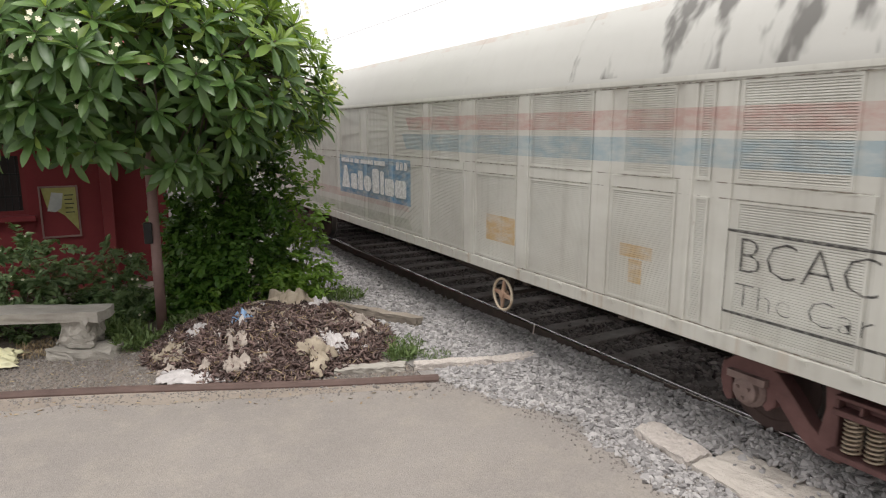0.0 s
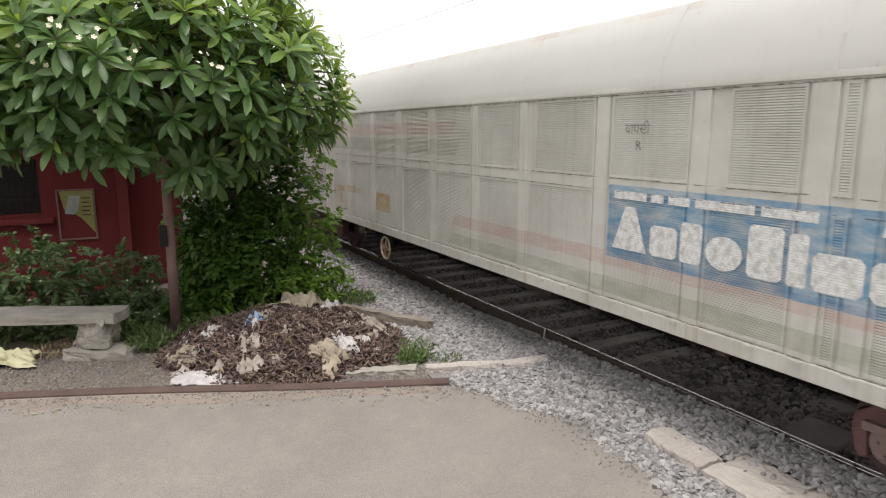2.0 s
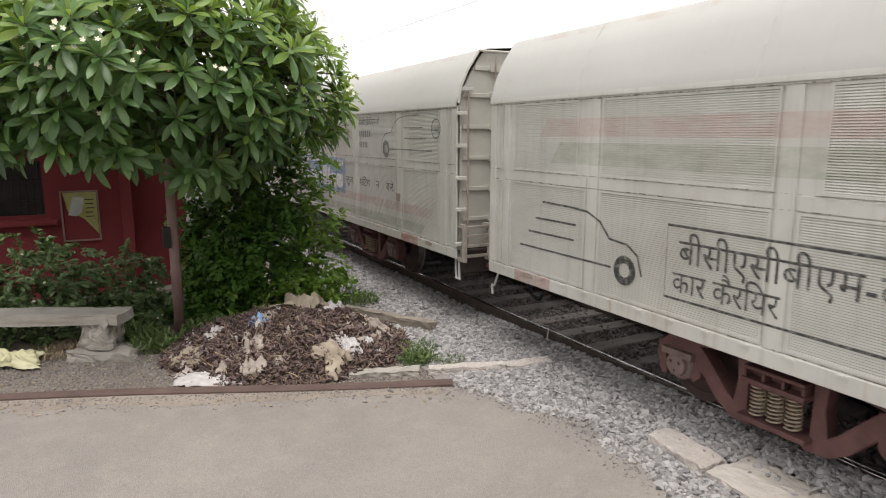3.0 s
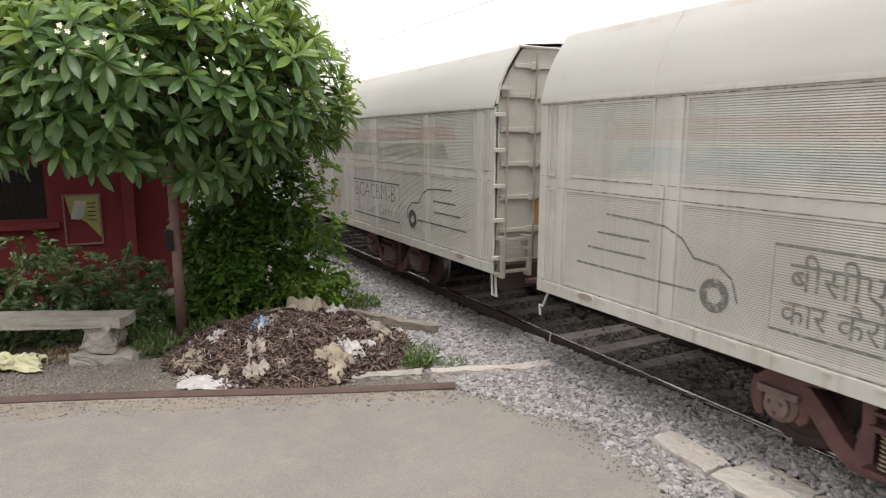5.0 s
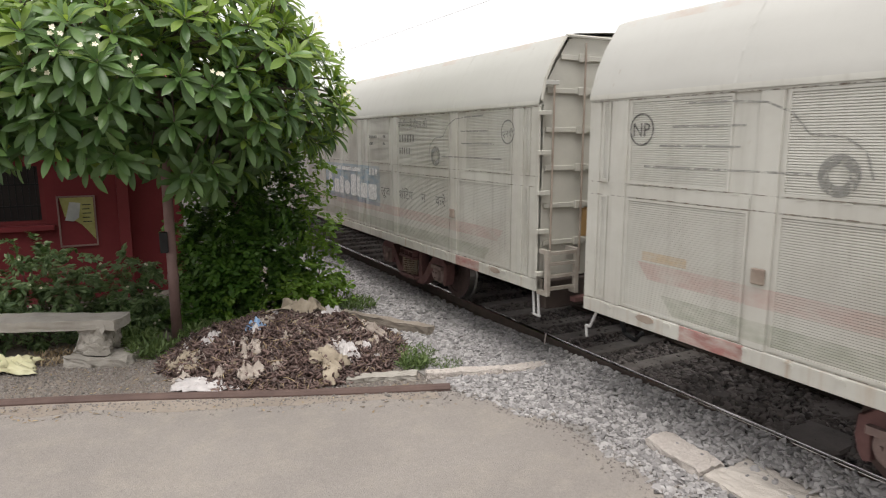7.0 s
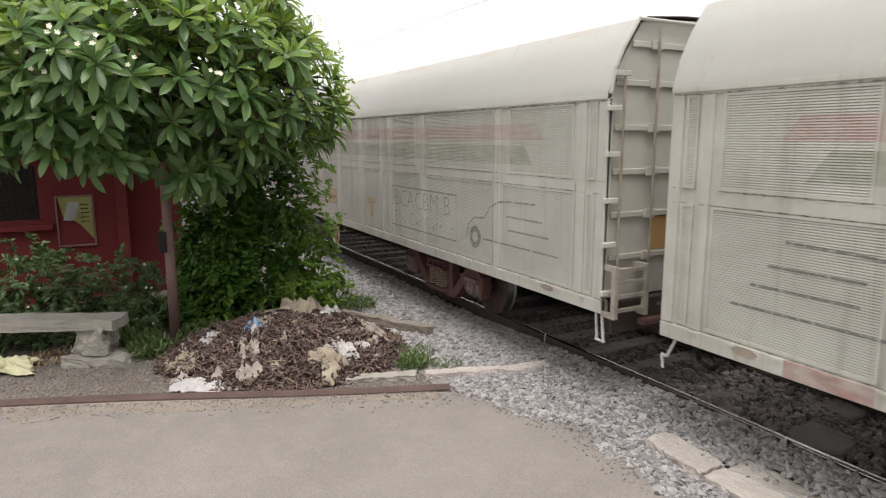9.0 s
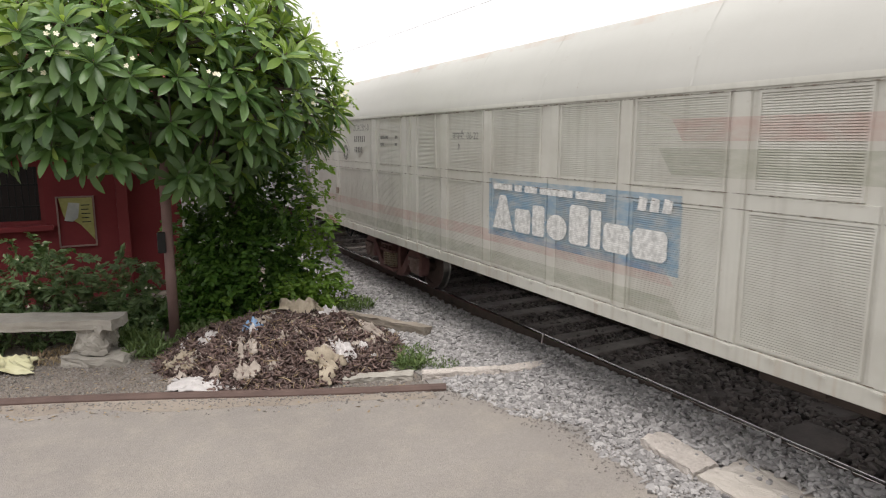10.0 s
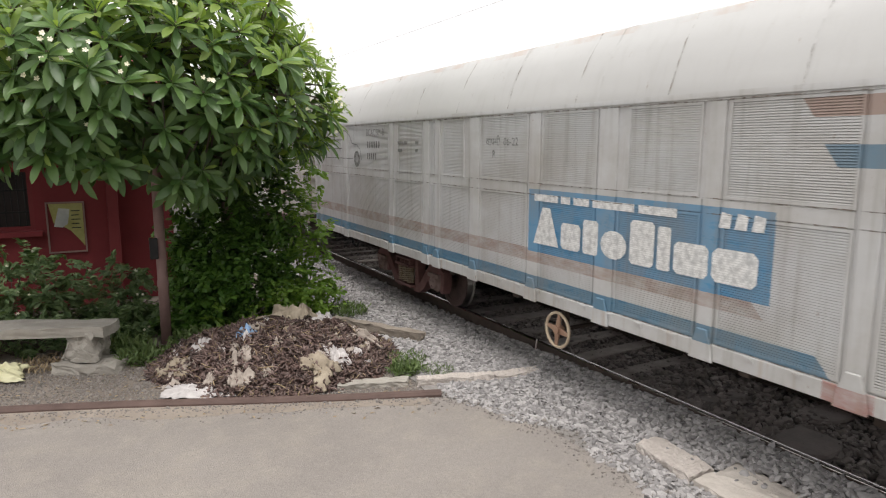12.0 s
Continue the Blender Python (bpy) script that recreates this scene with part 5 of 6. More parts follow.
def limb(bm, points, r0, r1, sides=6):
    k = len(points) - 1
    for i in range(k):
        bar(bm, points[i], points[i + 1], r0 + (r1 - r0) * i / k, sides, r0 + (r1 - r0) * (i + 1) / k)


def frangipani():
    rng = np.random.default_rng(21)
    tree = tagged(new("frangipani_tree"), "leafy frangipani tree with small white flowers", "tree")
    centre, radii = np.array([0.68, 8.75, 3.12]), np.array([2.35, 1.45, 1.45])
    # shoot tips spread over an uneven dome
    tips, outs = [], []
    for k in range(9000):
        d = rng.normal(size=3)
        d /= np.linalg.norm(d)
        inner = k > 6500
        wob = 1 + 0.22 * noise.noise(Vector(d * 2.3)) + 0.10 * noise.noise(Vector(d * 5.1))
        r = wob * (rng.uniform(0.92, 1.04) if not inner else rng.uniform(0.45, 0.80))
        p = centre + d * radii * r
        p[1] += 0.8 * max(0.0, -d[2])
        floor_z = 2.28 - 0.36 * math.exp(-((p[0] - 1.35) / 0.75) ** 2) + 0.35 * max(0.0, p[0] - 2.2) + (0.15 if inner else 0.0)
        if p[2] < floor_z or p[0] > 3.08 - 0.55 * max(0.0, p[2] - 3.1):
            continue
        if not inner and noise.noise(Vector(p * 1.5) + Vector((3.1, 0.4, 7.7))) < (-0.20 if p[2] > 2.75 else 0.0):
            continue
        if any(np.linalg.norm(p - q) < (0.275 if not inner else 0.33) for q in tips):
            continue
        tips.append(p)
        outs.append(d)
    tips, outs = np.array(tips), np.array(outs)
    # trunk, limbs and twigs
    base = Vector((2.05, 10.35, -0.25))
    fork = Vector((1.75, 9.85, 2.15))
    bm = bmesh.new()
    limb(bm, [base, Vector((2.0, 10.2, 0.7)), fork], 0.11, 0.085, 10)
    trunk = part("trunk", bm, BARK, tree, "grey-brown trunk", smooth=True)
    hubs = []
    for i in range(11):
        a = 2 * math.pi * i / 11 + 0.3
        q = Vector(centre) + Vector((math.cos(a) * radii[0] * 0.55, math.sin(a) * radii[1] * 0.45 + 0.35, rng.uniform(-0.1, 0.7)))
        bm = bmesh.new()
        mid = fork.lerp(q, 0.5) + Vector((0, 0.05, -0.04))
        limb(bm, [fork, mid, q], 0.06, 0.032, 7)
        part("limb", bm, BARK, trunk, smooth=True)
        hubs.append(np.array(q))
    hubs = np.array(hubs)
    bm = bmesh.new()
    for p in tips:
        h = hubs[np.argmin(np.linalg.norm(hubs - p, axis=1))]
        bar(bm, h, p, 0.020, 4, 0.011)
    tagged(part("twig", bm, BARK, trunk), kind="stuff")
    # leaves in whorls round each tip
    tv, tf = leaf_shape(8, 0.275, 0.16, 0.26)
    place, along, up, size, young_lit = [], [], [], [], []
    for p, d in zip(tips, outs):
        axis = d * 0.72 + np.array([0, -0.10, 0.58])
        axis /= np.linalg.norm(axis)
        side = np.cross(axis, (0.3, 0.9, 0.1))
        side /= np.linalg.norm(side)
        third = np.cross(axis, side)
        n = int(rng.integers(15, 22))
        for j in range(n):
            a = 2.4 * j + rng.uniform(-0.3, 0.3)
            tilt = 0.28 + 1.32 * (j / n) ** 0.8 + rng.uniform(-0.15, 0.15)
            o = math.cos(a) * side + math.sin(a) * third
            dirn = math.cos(tilt) * axis + math.sin(tilt) * o
            dirn[2] -= 0.02 + 0.20 * j / n
            place.append(p + o * 0.012 - axis * 0.09 * j / n)
            along.append(dirn)
            up.append(axis + 0.3 * rng.normal(size=3))
            size.append((0.15 + 0.18 * min(1, 0.15 + 1.3 * j / n)) * rng.uniform(0.82, 1.12))
            # the pale share grows upward and to the right, painting in skylight
            young_lit.append(j < 14 and rng.random() < 0.06 + 1.25 * max(0, d[2]) + 0.7 * max(0, d[0] - 0.2))
    place, along, up, size, young_lit = map(np.array, (place, along, up, size, young_lit))
    frames3 = frames_along(along, up)
    near = np.argsort(place[:, 1] - 0.15 * place[:, 2])[:300]
    single = np.zeros(len(place), bool)
    single[near] = True
    crown = part("crown", scattered("crown", tv, tf, place[~single & ~young_lit], frames3[~single & ~young_lit], np.repeat(size[~single & ~young_lit, None], 3, 1), LEAF, True), None, tree, "whorls of long glossy green leaves")
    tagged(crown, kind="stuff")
    tagged(part("young_leaf", scattered("young_leaf", tv, tf, place[~single & young_lit], frames3[~single & young_lit], np.repeat(size[~single & young_lit, None], 3, 1), YOUNG_LIT_LEAF, True), None, crown, "fresh yellow-green leaves, massed where light strikes the crown"), kind="stuff")
    blade = {y: array_mesh("leaf", tv, tf, YOUNG_LIT_LEAF if y else LEAF, True) for y in (True, False)}
    for i in near:
        ob = part("leaf", blade[bool(young_lit[i])], None, crown)
        m = Matrix(frames3[i].tolist()).to_4x4()
        m.translation = place[i]
        ob.matrix_basis = m @ Matrix.Diagonal((size[i], size[i], size[i], 1))
    # flower clusters: five petals each
    pv, pf = leaf_shape(4, 0.75, 0.1, 0.15)
    place, along, up, size = [], [], [], []
    chosen = [i for i in range(len(tips)) if outs[i][1] < 0.1 and outs[i][2] > -0.35]
    for i in rng.choice(chosen, min(46, len(chosen)), replace=False):
        for _ in range(int(rng.integers(2, 5))):
            c = tips[i] + outs[i] * 0.14 + np.array([0, -0.03, 0.12]) + rng.normal(size=3) * 0.04
            for j in range(5):
                a = 2 * math.pi * j / 5
                place.append(c)
                along.append((math.cos(a), -0.35 + 0.35 * math.sin(a), math.sin(a) * 0.9))
                up.append((0, -1.0, 0.6))
                size.append(rng.uniform(0.024, 0.033))
    size = np.repeat(np.array(size)[:, None], 3, 1)
    tagged(part("blossom", scattered("blossom", pv, pf, np.array(place), frames_along(np.array(along), np.array(up, float)), size, PETAL), None, tree, "small white frangipani blossoms"), kind="stuff")


def leafy_mass(name, blobs, count, leaf_size, material, label, category, seed, stems=30, min_z=-0.17, width=0.55, spill=0.10, shell=(0.80, 1.04), spray=0, flowers=0):
    """A shrub: stems and a shell of many small leaves over a few lumps; blobs: centre and radii."""
    rng = np.random.default_rng(seed)
    root = tagged(new(name), label, category)
    bm = bmesh.new()
    weights = np.array([b[3] * b[5] * 1.0 for b in blobs])
    for i in range(stems):
        b = blobs[rng.choice(len(blobs), p=weights / weights.sum())]
        foot = Vector((b[0] + rng.uniform(-0.4, 0.4) * b[3], b[1] + rng.uniform(0.1, 0.5) * b[4], -0.2))
        d = rng.normal(size=3)
        d /= np.linalg.norm(d)
        tip = Vector((b[0] + d[0] * b[3] * 0.75, b[1] + abs(d[1]) * b[4] * 0.5, max(0.15, b[2] + d[2] * b[5] * 0.75)))
        mid = foot.lerp(tip, 0.5) + Vector(rng.normal(size=3) * 0.08)
        limb(bm, [foot, mid, tip], 0.012, 0.004, 5)
    if stems:
        tagged(part("stem", bm, BARK, root), kind="stuff")
    place, out = [], []
    for k in range(max(1, count // 26)):
        b = blobs[rng.choice(len(blobs), p=weights / weights.sum())]
        d = rng.normal(size=3)
        d /= np.linalg.norm(d)
        if d[1] > 0.55:
            d[1] *= -1
        wob = 1 + 0.34 * noise.noise(Vector(d * 2.7) + Vector(b[:3])) + 0.26 * noise.noise(Vector(d * 6.5) + Vector(b[:3]))
        r = wob * rng.uniform(*shell) if rng.random() < 0.86 else wob * rng.uniform(0.4, shell[1] + spill)
        c = np.array(b[:3]) + d * np.array(b[3:]) * r
        if spray:
            # a twig with leaflets in two rows
            run = d * 0.8 + rng.normal(size=3) * 0.55 + np.array([0, 0, -0.1])
            run /= np.linalg.norm(run)
            across = np.cross(run, (0, 0, 1.0)) + rng.normal(size=3) * 0.25
            across /= np.linalg.norm(across)
            long = spray * rng.uniform(0.6, 1.3)
            for j in range(26):
                f = (j // 2) / 13
                p = c + run * long * (f - 0.5) - np.array([0, 0, 0.25 * long * f * f])
                if p[2] < min_z:
                    p[2] = min_z + rng.uniform(0, 0.2)
                place.append(p + rng.normal(size=3) * 0.008)
                out.append(run * 0.55 + across * (1 if j % 2 else -1) + np.array([0, 0, 0.1]))
            continue
        spread = leaf_size * rng.uniform(0.7, 1.5)
        for _ in range(26):
            p = c + rng.normal(size=3) * spread * np.array([1, 1, 0.8])
            if p[2] < min_z:
                p[2] = min_z + rng.uniform(0, 0.25)
            place.append(p)
            out.append(d)
    place, out = np.array(place), np.array(out)
    if spray:
        along = out + rng.normal(size=out.shape) * 0.22 + np.array([0, 0, -0.15])
        up = rng.normal(size=out.shape) * 0.35 + np.array([0, -0.25, 0.9])
    else:
        along = out * 0.6 + rng.normal(size=out.shape) * 0.6 + np.array([0, 0, -0.35])
        up = out * 0.7 + rng.normal(size=out.shape) * 0.5 + np.array([0, 0, 0.8])
    size = leaf_size * rng.uniform(0.6, 1.3, len(place))
    tv, tf = leaf_shape(4, width, 0.12, 0.2)
    tagged(part("foliage", scattered("foliage", tv, tf, place, frames_along(along, up), np.repeat(size[:, None], 3, 1), material, True), None, root, ""), kind="stuff")
    if flowers:
        pv, pf = leaf_shape(4, 0.6, 0.1, 0.15)
        front = np.argsort(place[:, 1] - 1.2 * place[:, 2])[:len(place) // 4]
        at, ray, tip = [], [], []
        for i in rng.choice(front, flowers, replace=False):
            for j in range(5):
                a = 2 * math.pi * j / 5
                at.append(place[i] + np.array([0, -0.05, 0.05]))
                ray.append((math.cos(a), -0.3, math.sin(a)))
                tip.append((0, -1.0, 0.5))
        tagged(part("blossom", scattered("blossom", pv, pf, np.array(at), frames_along(np.array(ray), np.array(tip)), np.full((len(at), 3), 0.022), PETAL), None, root, "tiny white blossoms"), kind="stuff")
    return root


def weeds(name, x, y, r, n, h, material, label, seed):
    """A tuft of narrow blades and small leaves."""
    rng = np.random.default_rng(seed)
    a = rng.uniform(0, 2 * math.pi, n)
    q = r * np.sqrt(rng.random(n))
    place = np.stack([x + q * np.cos(a), y + q * np.sin(a), np.full(n, -0.18) + rng.random(n) * h * 0.55], -1)
    along = np.stack([0.6 * rng.normal(size=n), 0.6 * rng.normal(size=n), 0.5 + rng.random(n)], -1)
    up = rng.normal(size=(n, 3)) + np.array([0, 0, 0.5])
    tv, tf = leaf_shape(4, 0.24, 0.1, 0.5)
    size = h * rng.uniform(0.2, 0.6, n)
    me = scattered(name, tv, tf, place, frames_along(along, up), np.repeat(size[:, None], 3, 1), material, True)
    return thing(name, me, None, label, "weeds", kind="stuff")


frangipani()
leafy_mass("dark_shrub", [(2.20, 10.05, 0.70, 0.90, 0.7, 0.95), (1.65, 10.1, 0.70, 0.70, 0.65, 0.9), (2.30, 10.2, 1.85, 0.72, 0.65, 0.95), (1.80, 10.2, 1.8, 0.70, 0.65, 0.9), (1.60, 9.95, 0.35, 0.50, 0.5, 0.55), (1.38, 10.5, 0.8, 0.42, 0.5, 1.0), (1.22, 9.95, 0.02, 0.42, 0.35, 0.42)],
           18500, 0.100, SHRUB_DARK, "dense dark-green shrub filling the corner", "shrub", 31, 16, width=0.60, shell=(0.42, 1.02), spray=0.42)
leafy_mass("bright_shrub", [(2.85, 9.75, 0.45, 0.45, 0.45, 0.60), (3.25, 9.95, 0.08, 0.36, 0.35, 0.32), (2.92, 9.85, 1.25, 0.36, 0.40, 0.55), (2.82, 9.9, 2.1, 0.36, 0.4, 0.5), (2.60, 9.45, 0.15, 0.55, 0.35, 0.40), (1.9, 9.5, 0.05, 0.5, 0.3, 0.30)],
           4600, 0.085, SHRUB_LEAF, "loose bright-green shrub beside the ballast", "shrub", 32, 8, spill=0.30, spray=0.38)
leafy_mass("climbing_vine", [(2.98, 9.4, 3.15, 0.40, 0.45, 0.60), (2.62, 9.4, 3.75, 0.42, 0.5, 0.5)], 3000, 0.06, VINE_LEAF, "thin vine shoots climbing through the tree", "vine", 33, 0, spill=0.30, spray=0.34)
leafy_mass("hedge_plant", [(-1.9, 11.0, 0.25, 0.80, 0.75, 0.92), (-1.6, 10.5, 0.05, 0.7, 0.5, 0.55)], 6800, 0.105, HEDGE_LEAF, "low dusty green hedge plant under the wall", "shrub", 41, 26, width=0.42, shell=(0.55, 1.0), spray=0.22, flowers=9)
leafy_mass("hedge_plant", [(-0.75, 11.0, 0.2, 0.85, 0.75, 0.86), (-0.6, 10.4, 0.0, 0.8, 0.5, 0.55)], 6800, 0.105, HEDGE_LEAF, "low dusty green hedge plant with bare twigs", "shrub", 42, 34, width=0.42, shell=(0.55, 1.0), spray=0.22, flowers=9)
leafy_mass("hedge_plant", [(0.40, 10.75, 0.1, 0.75, 0.75, 0.74), (0.35, 10.1, -0.05, 0.6, 0.45, 0.45)], 5600, 0.10, HEDGE_LEAF, "low dusty green hedge plant beside the post", "shrub", 43, 24, width=0.42, shell=(0.55, 1.0), spray=0.22, flowers=9)
leafy_mass("hedge_plant", [(-2.9, 11.3, 0.2, 0.8, 0.7, 0.75)], 1500, 0.11, HEDGE_LEAF, "low dusty green hedge plant under the wall", "shrub", 44, 20, width=0.42, shell=(0.55, 1.0), spray=0.22, flowers=9)
leafy_mass("bench_tangle", [(-0.75, 9.75, 0.0, 0.95, 0.28, 0.34), (-1.9, 10.2, 0.0, 0.7, 0.28, 0.34)], 2600, 0.08, HEDGE_LEAF, "tangle of twigs and low leaves behind the bench", "undergrowth", 45, 60, width=0.42, shell=(0.5, 1.0), spray=0.20)
weeds("weed_tuft", 1.15, 9.15, 0.28, 420, 0.24, GRASS, "grassy weeds between post and rubbish heap", 58)
weeds("weed_tuft", 3.22, 6.78, 0.20, 480, 0.17, GRASS, "green weeds growing at the kerb", 51)
weeds("weed_tuft", 3.55, 6.62, 0.22, 440, 0.09, GRASS, "low green grass along the kerb", 52)
weeds("weed_tuft", 3.42, 7.15, 0.25, 320, 0.13, GRASS, "green weeds growing beside the rubbish heap", 53)
weeds("weed_tuft", 0.50, 8.75, 0.30, 520, 0.24, GRASS, "grassy weeds at the foot of the bench", 54)
weeds("weed_tuft", 0.30, 9.25, 0.30, 400, 0.26, GRASS, "grassy weeds between bench and post", 55)
weeds("weed_tuft", -0.60, 9.05, 0.30, 320, 0.14, STRAW, "dry straw-coloured grass under the bench", 56)
weeds("weed_tuft", 3.55, 9.70, 0.35, 520, 0.20, GRASS, "green weeds at the edge of the ballast", 57)


# ---- the rubbish heap ----
HEAP, HEAP_E, HEAP_N = Vector((2.0, 7.98)), Vector((-0.924, 0.383)), Vector((0.383, 0.924))


def heap_height(x, y):
    d = Vector((x, y)) - HEAP
    a, b = d.dot(HEAP_E) / 1.48, d.dot(HEAP_N) / 1.32
    r = math.hypot(a, b) * (1 + 0.12 * noise.noise((x * 1.7, y * 1.7, 2.0)))
    lump = 0.10 * noise.noise((x * 4, y * 4, 5.0)) + 0.05 * noise.noise((x * 9, y * 9, 7.0))
    return -0.175 + (0.35 * (1 - r ** 2.6) + lump * min(1, 3 * (1 - r)) if r < 1 else 0)


def rubbish_heap():
    rng = np.random.default_rng(61)
    n = 44
    v, f = [], []
    for i in range(n + 1):
        for j in range(n + 1):
            p = HEAP + HEAP_E * (3.2 * (i / n - 0.5)) + HEAP_N * (2.9 * (j / n - 0.5))
            v.append((p.x, p.y, heap_height(p.x, p.y) - 0.005))
    f = [(i * (n + 1) + j, (i + 1) * (n + 1) + j, (i + 1) * (n + 1) + j + 1, i * (n + 1) + j + 1) for i in range(n) for j in range(n)]
    heap = thing("rubbish_heap", array_mesh("rubbish_heap", v, f, LITTER, True), None, "heap of dark brown dried stalks and rubbish", "rubbish heap", kind="stuff")
    # short curled stalks
    def curl(bend, thick):
        tv, tf = [], []
        for i in range(5):
            a = bend * (i / 4 - 0.5)
            c = (math.sin(a) / bend, (1 - math.cos(a)) / bend, 0)
            for k in range(4):
                b = math.pi / 2 * k
                t = thick * (0.6 if i in (0, 4) else 1)
                tv.append((c[0] - t * math.cos(b) * math.sin(a), c[1] + t * math.cos(b) * math.cos(a), t * math.sin(b)))
        for i in range(4):
            for k in range(4):
                tf.append((4 * i + k, 4 * i + 4 + k, 4 * i + 4 + (k + 1) % 4, 4 * i + (k + 1) % 4))
        return tv, tf
    for name, count, material, sizes, bend, thick, seed in (("dried_stalk", 6500, LITTER, (0.07, 0.17), 2.3, 0.105, 1), ("straw", 1100, STRAW, (0.06, 0.22), 0.8, 0.035, 2), ("root_fibre", 1200, LITTER, (0.12, 0.28), 1.1, 0.03, 3), ("pale_shred", 520, GREY_SACK, (0.05, 0.16), 1.4, 0.05, 4)):
        place = []
        while len(place) < count:
            a, b = rng.uniform(-1.02, 1.02, 2)
            if a * a + b * b > 1.03:
                continue
            p = HEAP + HEAP_E * a * 1.5 + HEAP_N * b * 1.34
            place.append((p.x, p.y, heap_height(p.x, p.y) + rng.uniform(-0.01, 0.06)))
        fr = random_frames(rng, count)
        fr[:, 2, 0] *= 0.7
        tagged(part(name, scattered(name, *curl(bend, thick), np.array(place), fr, np.repeat(rng.uniform(*sizes, (count, 1)), 3, 1), material, True), None, heap), kind="stuff")


def scrap(name, x, y, w, d, turn, material, label, lift=0.06, seed=0, on_ground=False):
    """A crumpled sheet of sacking lying on the heap."""
    bm = bmesh.new()
    n = 20
    grid = []
    c, s_ = math.cos(radians(turn)), math.sin(radians(turn))
    for i in range(n + 1):
        for j in range(n + 1):
            u, v = i / n - 0.5, j / n - 0.5
            e = 1 + 0.58 * noise.noise((u * 3 + seed, v * 3, 1.1)) + 0.34 * noise.noise((u * 9 + seed, v * 9, 3.3))
            lx, ly = u * w * e * 0.82, v * d * e * 0.82
            px, py = x + c * lx - s_ * ly, y + s_ * lx + c * ly
            base = -0.165 if on_ground else heap_height(px, py) + 0.006
            lift_k = min(lift * 1.3, 0.42 * min(w, d))
            q = Vector((u * 2.2 + seed * 3.7, v * 2.2, seed))
            fold = (0.5 + noise.noise(q * 1.3)) * lift_k + abs(noise.noise(q * 2.4)) * lift_k * 0.9 + noise.noise(q * 5.5) * lift_k * 0.34 + noise.noise(q * 11.0) * lift_k * 0.20
            edge = 1 - (2 * max(abs(u), abs(v))) ** 4
            grid.append(bm.verts.new((px, py, base + fold * (0.35 + 0.65 * edge) + 0.012)))
    for i in range(n):
        for j in range(n):
            if noise.noise((i * 0.45 + seed, j * 0.45, 4.0)) < 0.52 or 2 < i < n - 3:
                k = i * (n + 1) + j
                bm.faces.new((grid[k], grid[k + n + 1], grid[k + n + 2], grid[k + 1]))
    low = bmesh.ops.extrude_face_region(bm, geom=list(bm.faces))
    for g in low["geom"]:
        if isinstance(g, bmesh.types.BMVert):
            g.co.z -= 0.008
    return thing(name, bm, material, label, "rubbish", "scraps on the heap", smooth=True)


rubbish_heap()
scrap("woven_sack", 0.90, 7.20, 0.78, 0.30, -24, WHITE_SACK, "crumpled white woven sack lying by the rail", 0.07, 1, True)
scrap("plastic_bag", 1.08, 8.10, 0.28, 0.22, 20, WHITE_SACK, "crumpled white plastic bag on the heap", 0.10, 2)
scrap("plastic_bag", 1.62, 8.0, 0.26, 0.26, 40, BLUE_BAG, "crumpled blue plastic bag on the heap", 0.05, 3)
scrap("plastic_bag", 1.80, 8.25, 0.30, 0.20, 10, GREY_SACK, "translucent grey plastic bag on the heap", 0.09, 13)
scrap("woven_sack", 2.38, 8.72, 0.75, 0.45, -15, TAN_SACK, "crumpled tan woven sack on top of the heap", 0.18, 4)
scrap("plastic_bag", 2.82, 8.55, 0.32, 0.28, 30, WHITE_SACK, "crumpled white plastic bag on top of the heap", 0.13, 5)
scrap("cloth_rag", 1.46, 7.42, 0.30, 0.22, 10, GREY_SACK, "soiled pale rag on the heap", 0.07, 6)
scrap("cloth_rag", 1.35, 7.10, 0.30, 0.22, -30, GREY_SACK, "soiled pale rag at the foot of the heap", 0.07, 7)
scrap("woven_sack", 2.22, 6.95, 0.44, 0.44, 35, TAN_SACK, "torn cream sack piece on the heap", 0.08, 8)
scrap("plastic_bag", 2.46, 7.08, 0.22, 0.40, 10, WHITE_SACK, "torn white plastic bag on the heap", 0.10, 9)
scrap("cloth_rag", 3.05, 7.75, 0.70, 0.26, -50, GREY_SACK, "pinkish soiled cloth draped over the heap", 0.10, 10)
scrap("cloth_rag", 0.72, 7.92, 0.40, 0.30, 30, TAN_SACK, "tan fibrous rag at the edge of the heap", 0.06, 11)
scrap("cloth_rag", 0.70, 7.55, 0.26, 0.20, 0, GREY_SACK, "small pale rag on the ground", 0.05, 12, True)
scrap("cloth_rag", 1.08, 7.28, 0.20, 0.16, 50, GREY_SACK, "small grey scrap on the heap", 0.05, 14)
scrap("woven_sack", -1.10, 8.85, 0.80, 0.48, -20, YELLOW_SACK, "pale yellow sack lying before the bench", 0.10, 15, True)
SCRAP_RNG = random.Random(9)
for k in range(64):
    a, b = SCRAP_RNG.uniform(-1.3, 1.3), SCRAP_RNG.uniform(-1.1, 0.9)
    at = HEAP + HEAP_E * a + HEAP_N * b * (1 - 0.3 * abs(a))
    scrap("rubbish_scrap", at.x, at.y, SCRAP_RNG.uniform(0.08, 0.28), SCRAP_RNG.uniform(0.05, 0.15), SCRAP_RNG.uniform(0, 180), SCRAP_RNG.choice((GREY_SACK, GREY_SACK, WHITE_SACK, TAN_SACK)), "small crumpled scrap on the heap", 0.06, 20 + k)

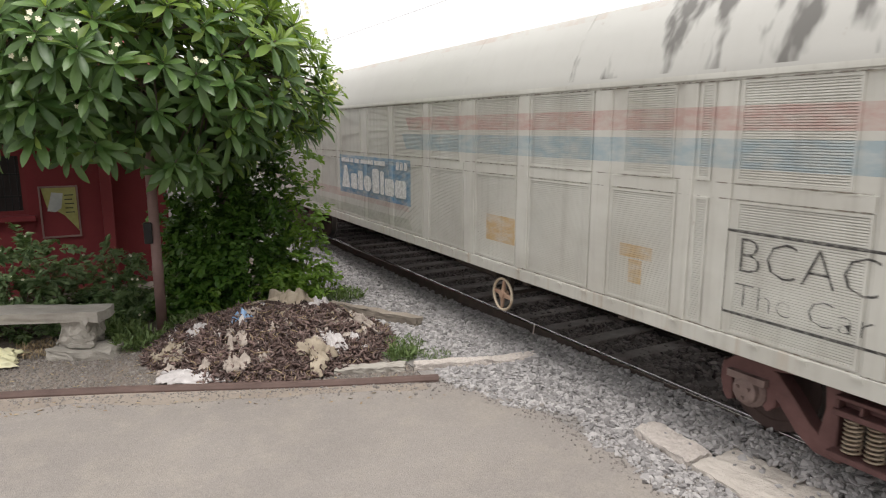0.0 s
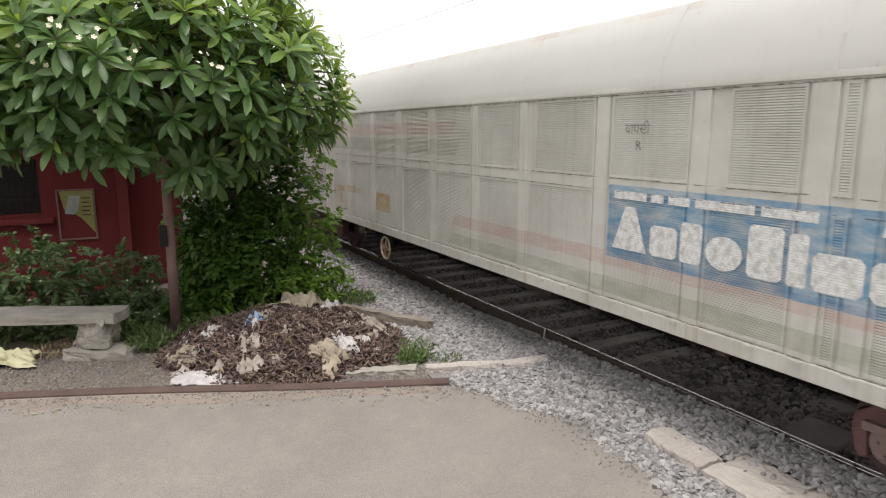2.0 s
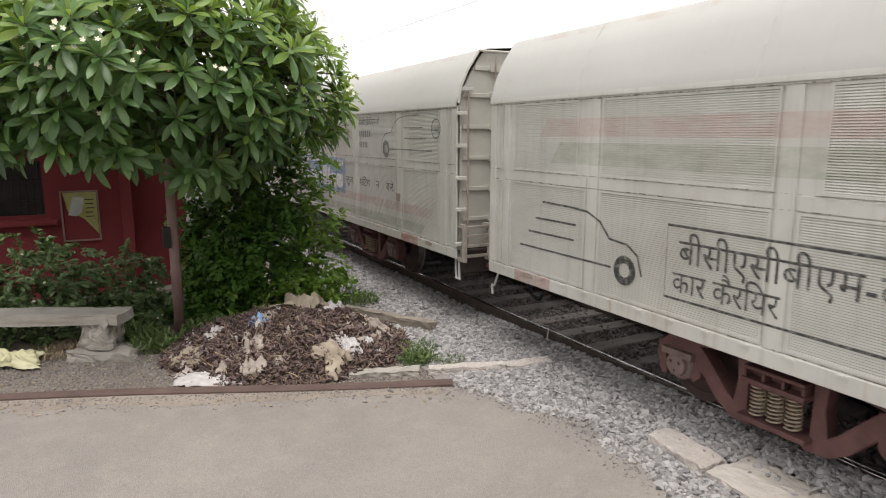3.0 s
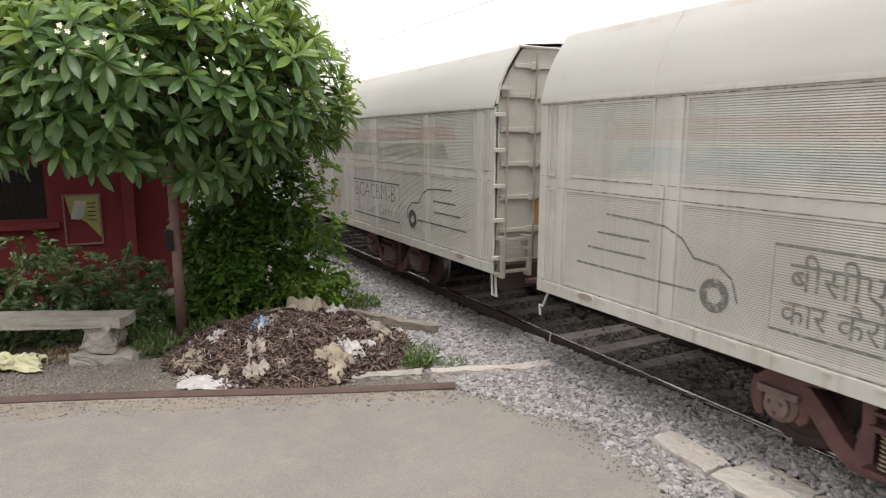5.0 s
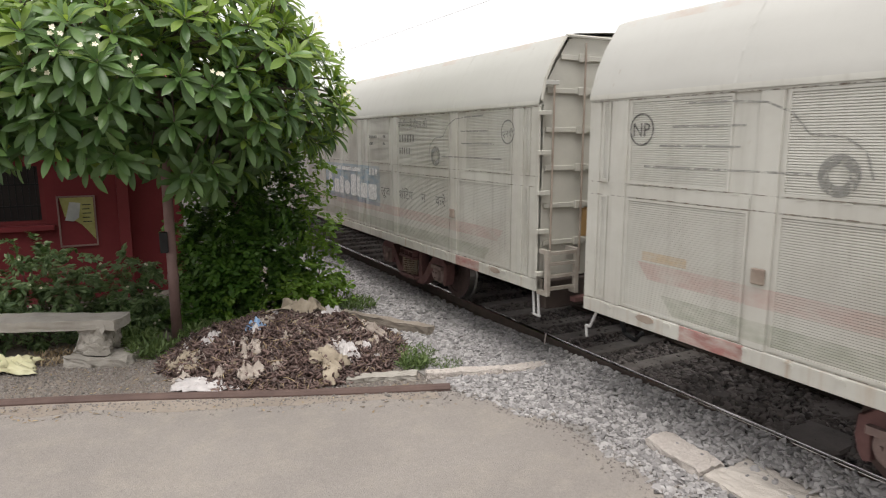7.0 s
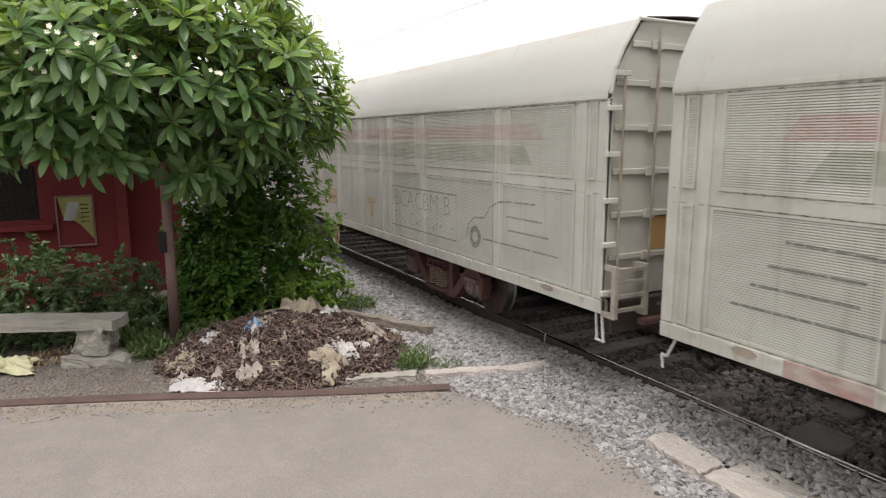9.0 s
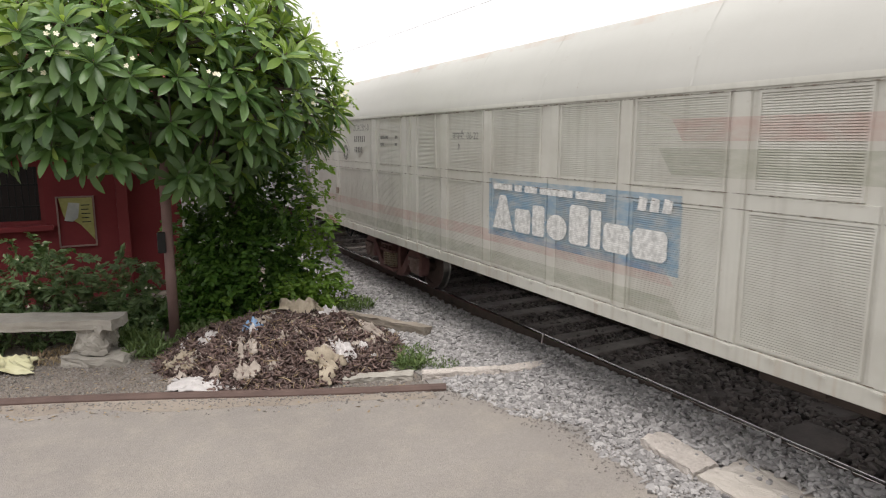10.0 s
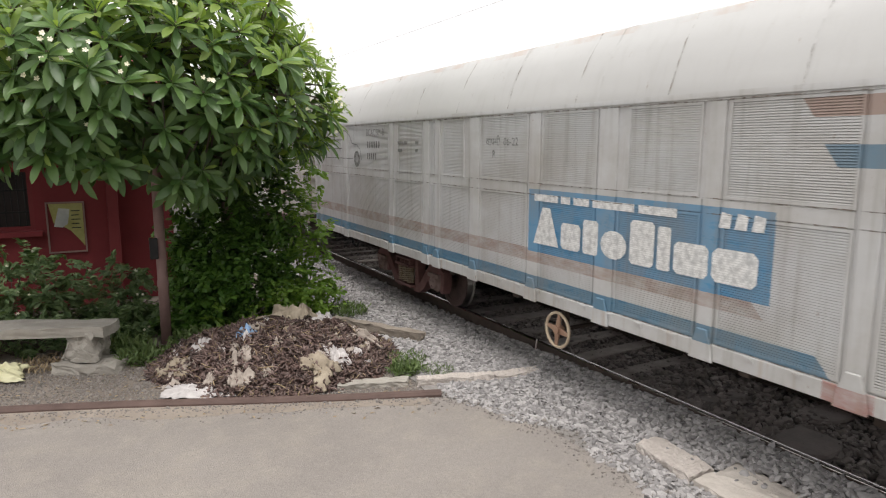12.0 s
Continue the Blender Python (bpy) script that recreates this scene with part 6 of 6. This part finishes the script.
# ---- stones, wire ----
flat_stone(5.62, 3.32, 0.62, 0.52, 8, -0.13)
flat_stone(6.40, 3.62, 0.50, 0.42, -10, -0.14)
flat_stone(6.0, 4.36, 0.28, 0.24, 20, -0.145)
flat_stone(5.70, 4.45, 0.24, 0.22, 40, -0.145)
flat_stone(5.80, 2.50, 0.6, 0.5, 0, -0.13)
flat_stone(6.2, 2.8, 0.4, 0.4, 30, -0.14)
ballast("ballast", [(3.3, 4.96, -5.0, 1.6, 500, 0.034, -0.165), (3.3, 4.99, 1.6, 8.0, 2300, 0.030, -0.165), (3.3, 4.975, 8.0, 15.0, 1000, 0.034, -0.165), (3.0, 4.96, 15.0, 40.0, 160, 0.05, -0.165)], STONE, "grey crushed granite ballast beside the rail")
ballast("oily_ballast", [(5.14, 6.62, -5.0, 1.6, 260, 0.036, -0.175), (5.14, 6.62, 1.6, 5.4, 620, 0.036, -0.175), (5.14, 6.62, 5.4, 14.0, 560, 0.032, -0.185), (5.14, 6.62, 14.0, 26.0, 240, 0.036, -0.185), (6.80, 8.6, 1.6, 14.0, 260, 0.045, -0.17)], STONE_OILY, "dark oil-stained ballast between the rails")


def grit():
    """Loose chips and straw at the road's border."""
    rng = np.random.default_rng(71)
    tv, tf = pebble()
    n = 16000
    s = rng.uniform(-0.3, 5.6, n)
    off = np.where(rng.random(n) < 0.09, rng.uniform(-0.40, 0.0, n) * rng.random(n) - 0.07, rng.uniform(0.06, 1.3, n))
    p = np.stack([3.235 - 0.924 * s + 0.383 * off, 5.925 + 0.383 * s + 0.924 * off, np.full(n, ROAD_Z + 0.002) - np.where(off > 0, 0.018, 0)], -1)
    m = 1300
    q = np.stack([rng.normal(3.76, 0.12, m), rng.uniform(2.0, 6.0, m), np.full(m, ROAD_Z + 0.002)], -1)
    q[:, 0] -= np.clip(q[:, 1] - 4.6, 0, 2) * 0.3
    p = np.concatenate([p, q])
    size = rng.uniform(0.004, 0.013, (len(p), 1)) * np.ones((1, 3)) * (1 + (rng.random((len(p), 1)) < 0.06))
    thing("road_grit", scattered("road_grit", tv, tf, p, random_frames(rng, len(p)), size, CHIPS), None, "loose grey chips along the road edge", "gravel", kind="stuff")


grit()


def dry_litter():
    """Dead leaves and straw strewn over the verge and the road's border."""
    rng = np.random.default_rng(81)
    tv, tf = leaf_shape(4, 0.35, 0.25, 0.15)
    n = 900
    s = rng.uniform(0.0, 5.4, n)
    off = np.where(rng.random(n) < 0.12, rng.uniform(-0.5, -0.1, n), rng.uniform(0.1, 2.2, n))
    p = np.stack([3.235 - 0.924 * s + 0.383 * off, 5.925 + 0.383 * s + 0.924 * off, np.full(n, ROAD_Z + 0.006) - np.where(off > 0, 0.018, 0)], -1)
    along = np.stack([rng.normal(size=n), rng.normal(size=n), rng.normal(size=n) * 0.15], -1)
    up = np.stack([rng.normal(size=n) * 0.3, rng.normal(size=n) * 0.3, np.ones(n)], -1)
    size = rng.uniform(0.02, 0.07, n)
    thing("dry_litter", scattered("dry_litter", tv, tf, p, frames_along(along, up), np.repeat(size[:, None], 3, 1), STRAW, True), None, "dead leaves and straw strewn over the verge", "litter", kind="stuff")


dry_litter()


def overhead_wire():
    bm = bmesh.new()
    pts = [Vector((7.7, y, 5.43)) for y in range(-20, 121, 4)]
    for p, q in zip(pts, pts[1:]):
        bar(bm, p, q, 0.0045, 5)
    thing("overhead_wire", bm, WIRE, "thin overhead railway wire against the sky", "wire", kind="structure")


overhead_wire()


# ---- what moves ----
SLACK = (0.0, -0.04, -0.06, 0.0, -0.06, -0.17, -0.20, -0.20)  # couplings stretch unevenly along the train


def motions():
    for k, root in enumerate(WAGONS):
        def at(t):
            return 3.46 - SPEED * (t - 5.3) + PITCH * (k - 3) + SLACK[k]
        walk(root, [(t, pose(TRACK_X, at(t), 0)) for t in range(13)])
        for ob in root.children_recursive:
            if ob.name.startswith("wheelset"):
                x, y, z = ob.location
                walk(ob, [(i / 30, pose(x, y, z, math.degrees(SPEED * i / 30 / 0.42))) for i in range(361)])


motions()
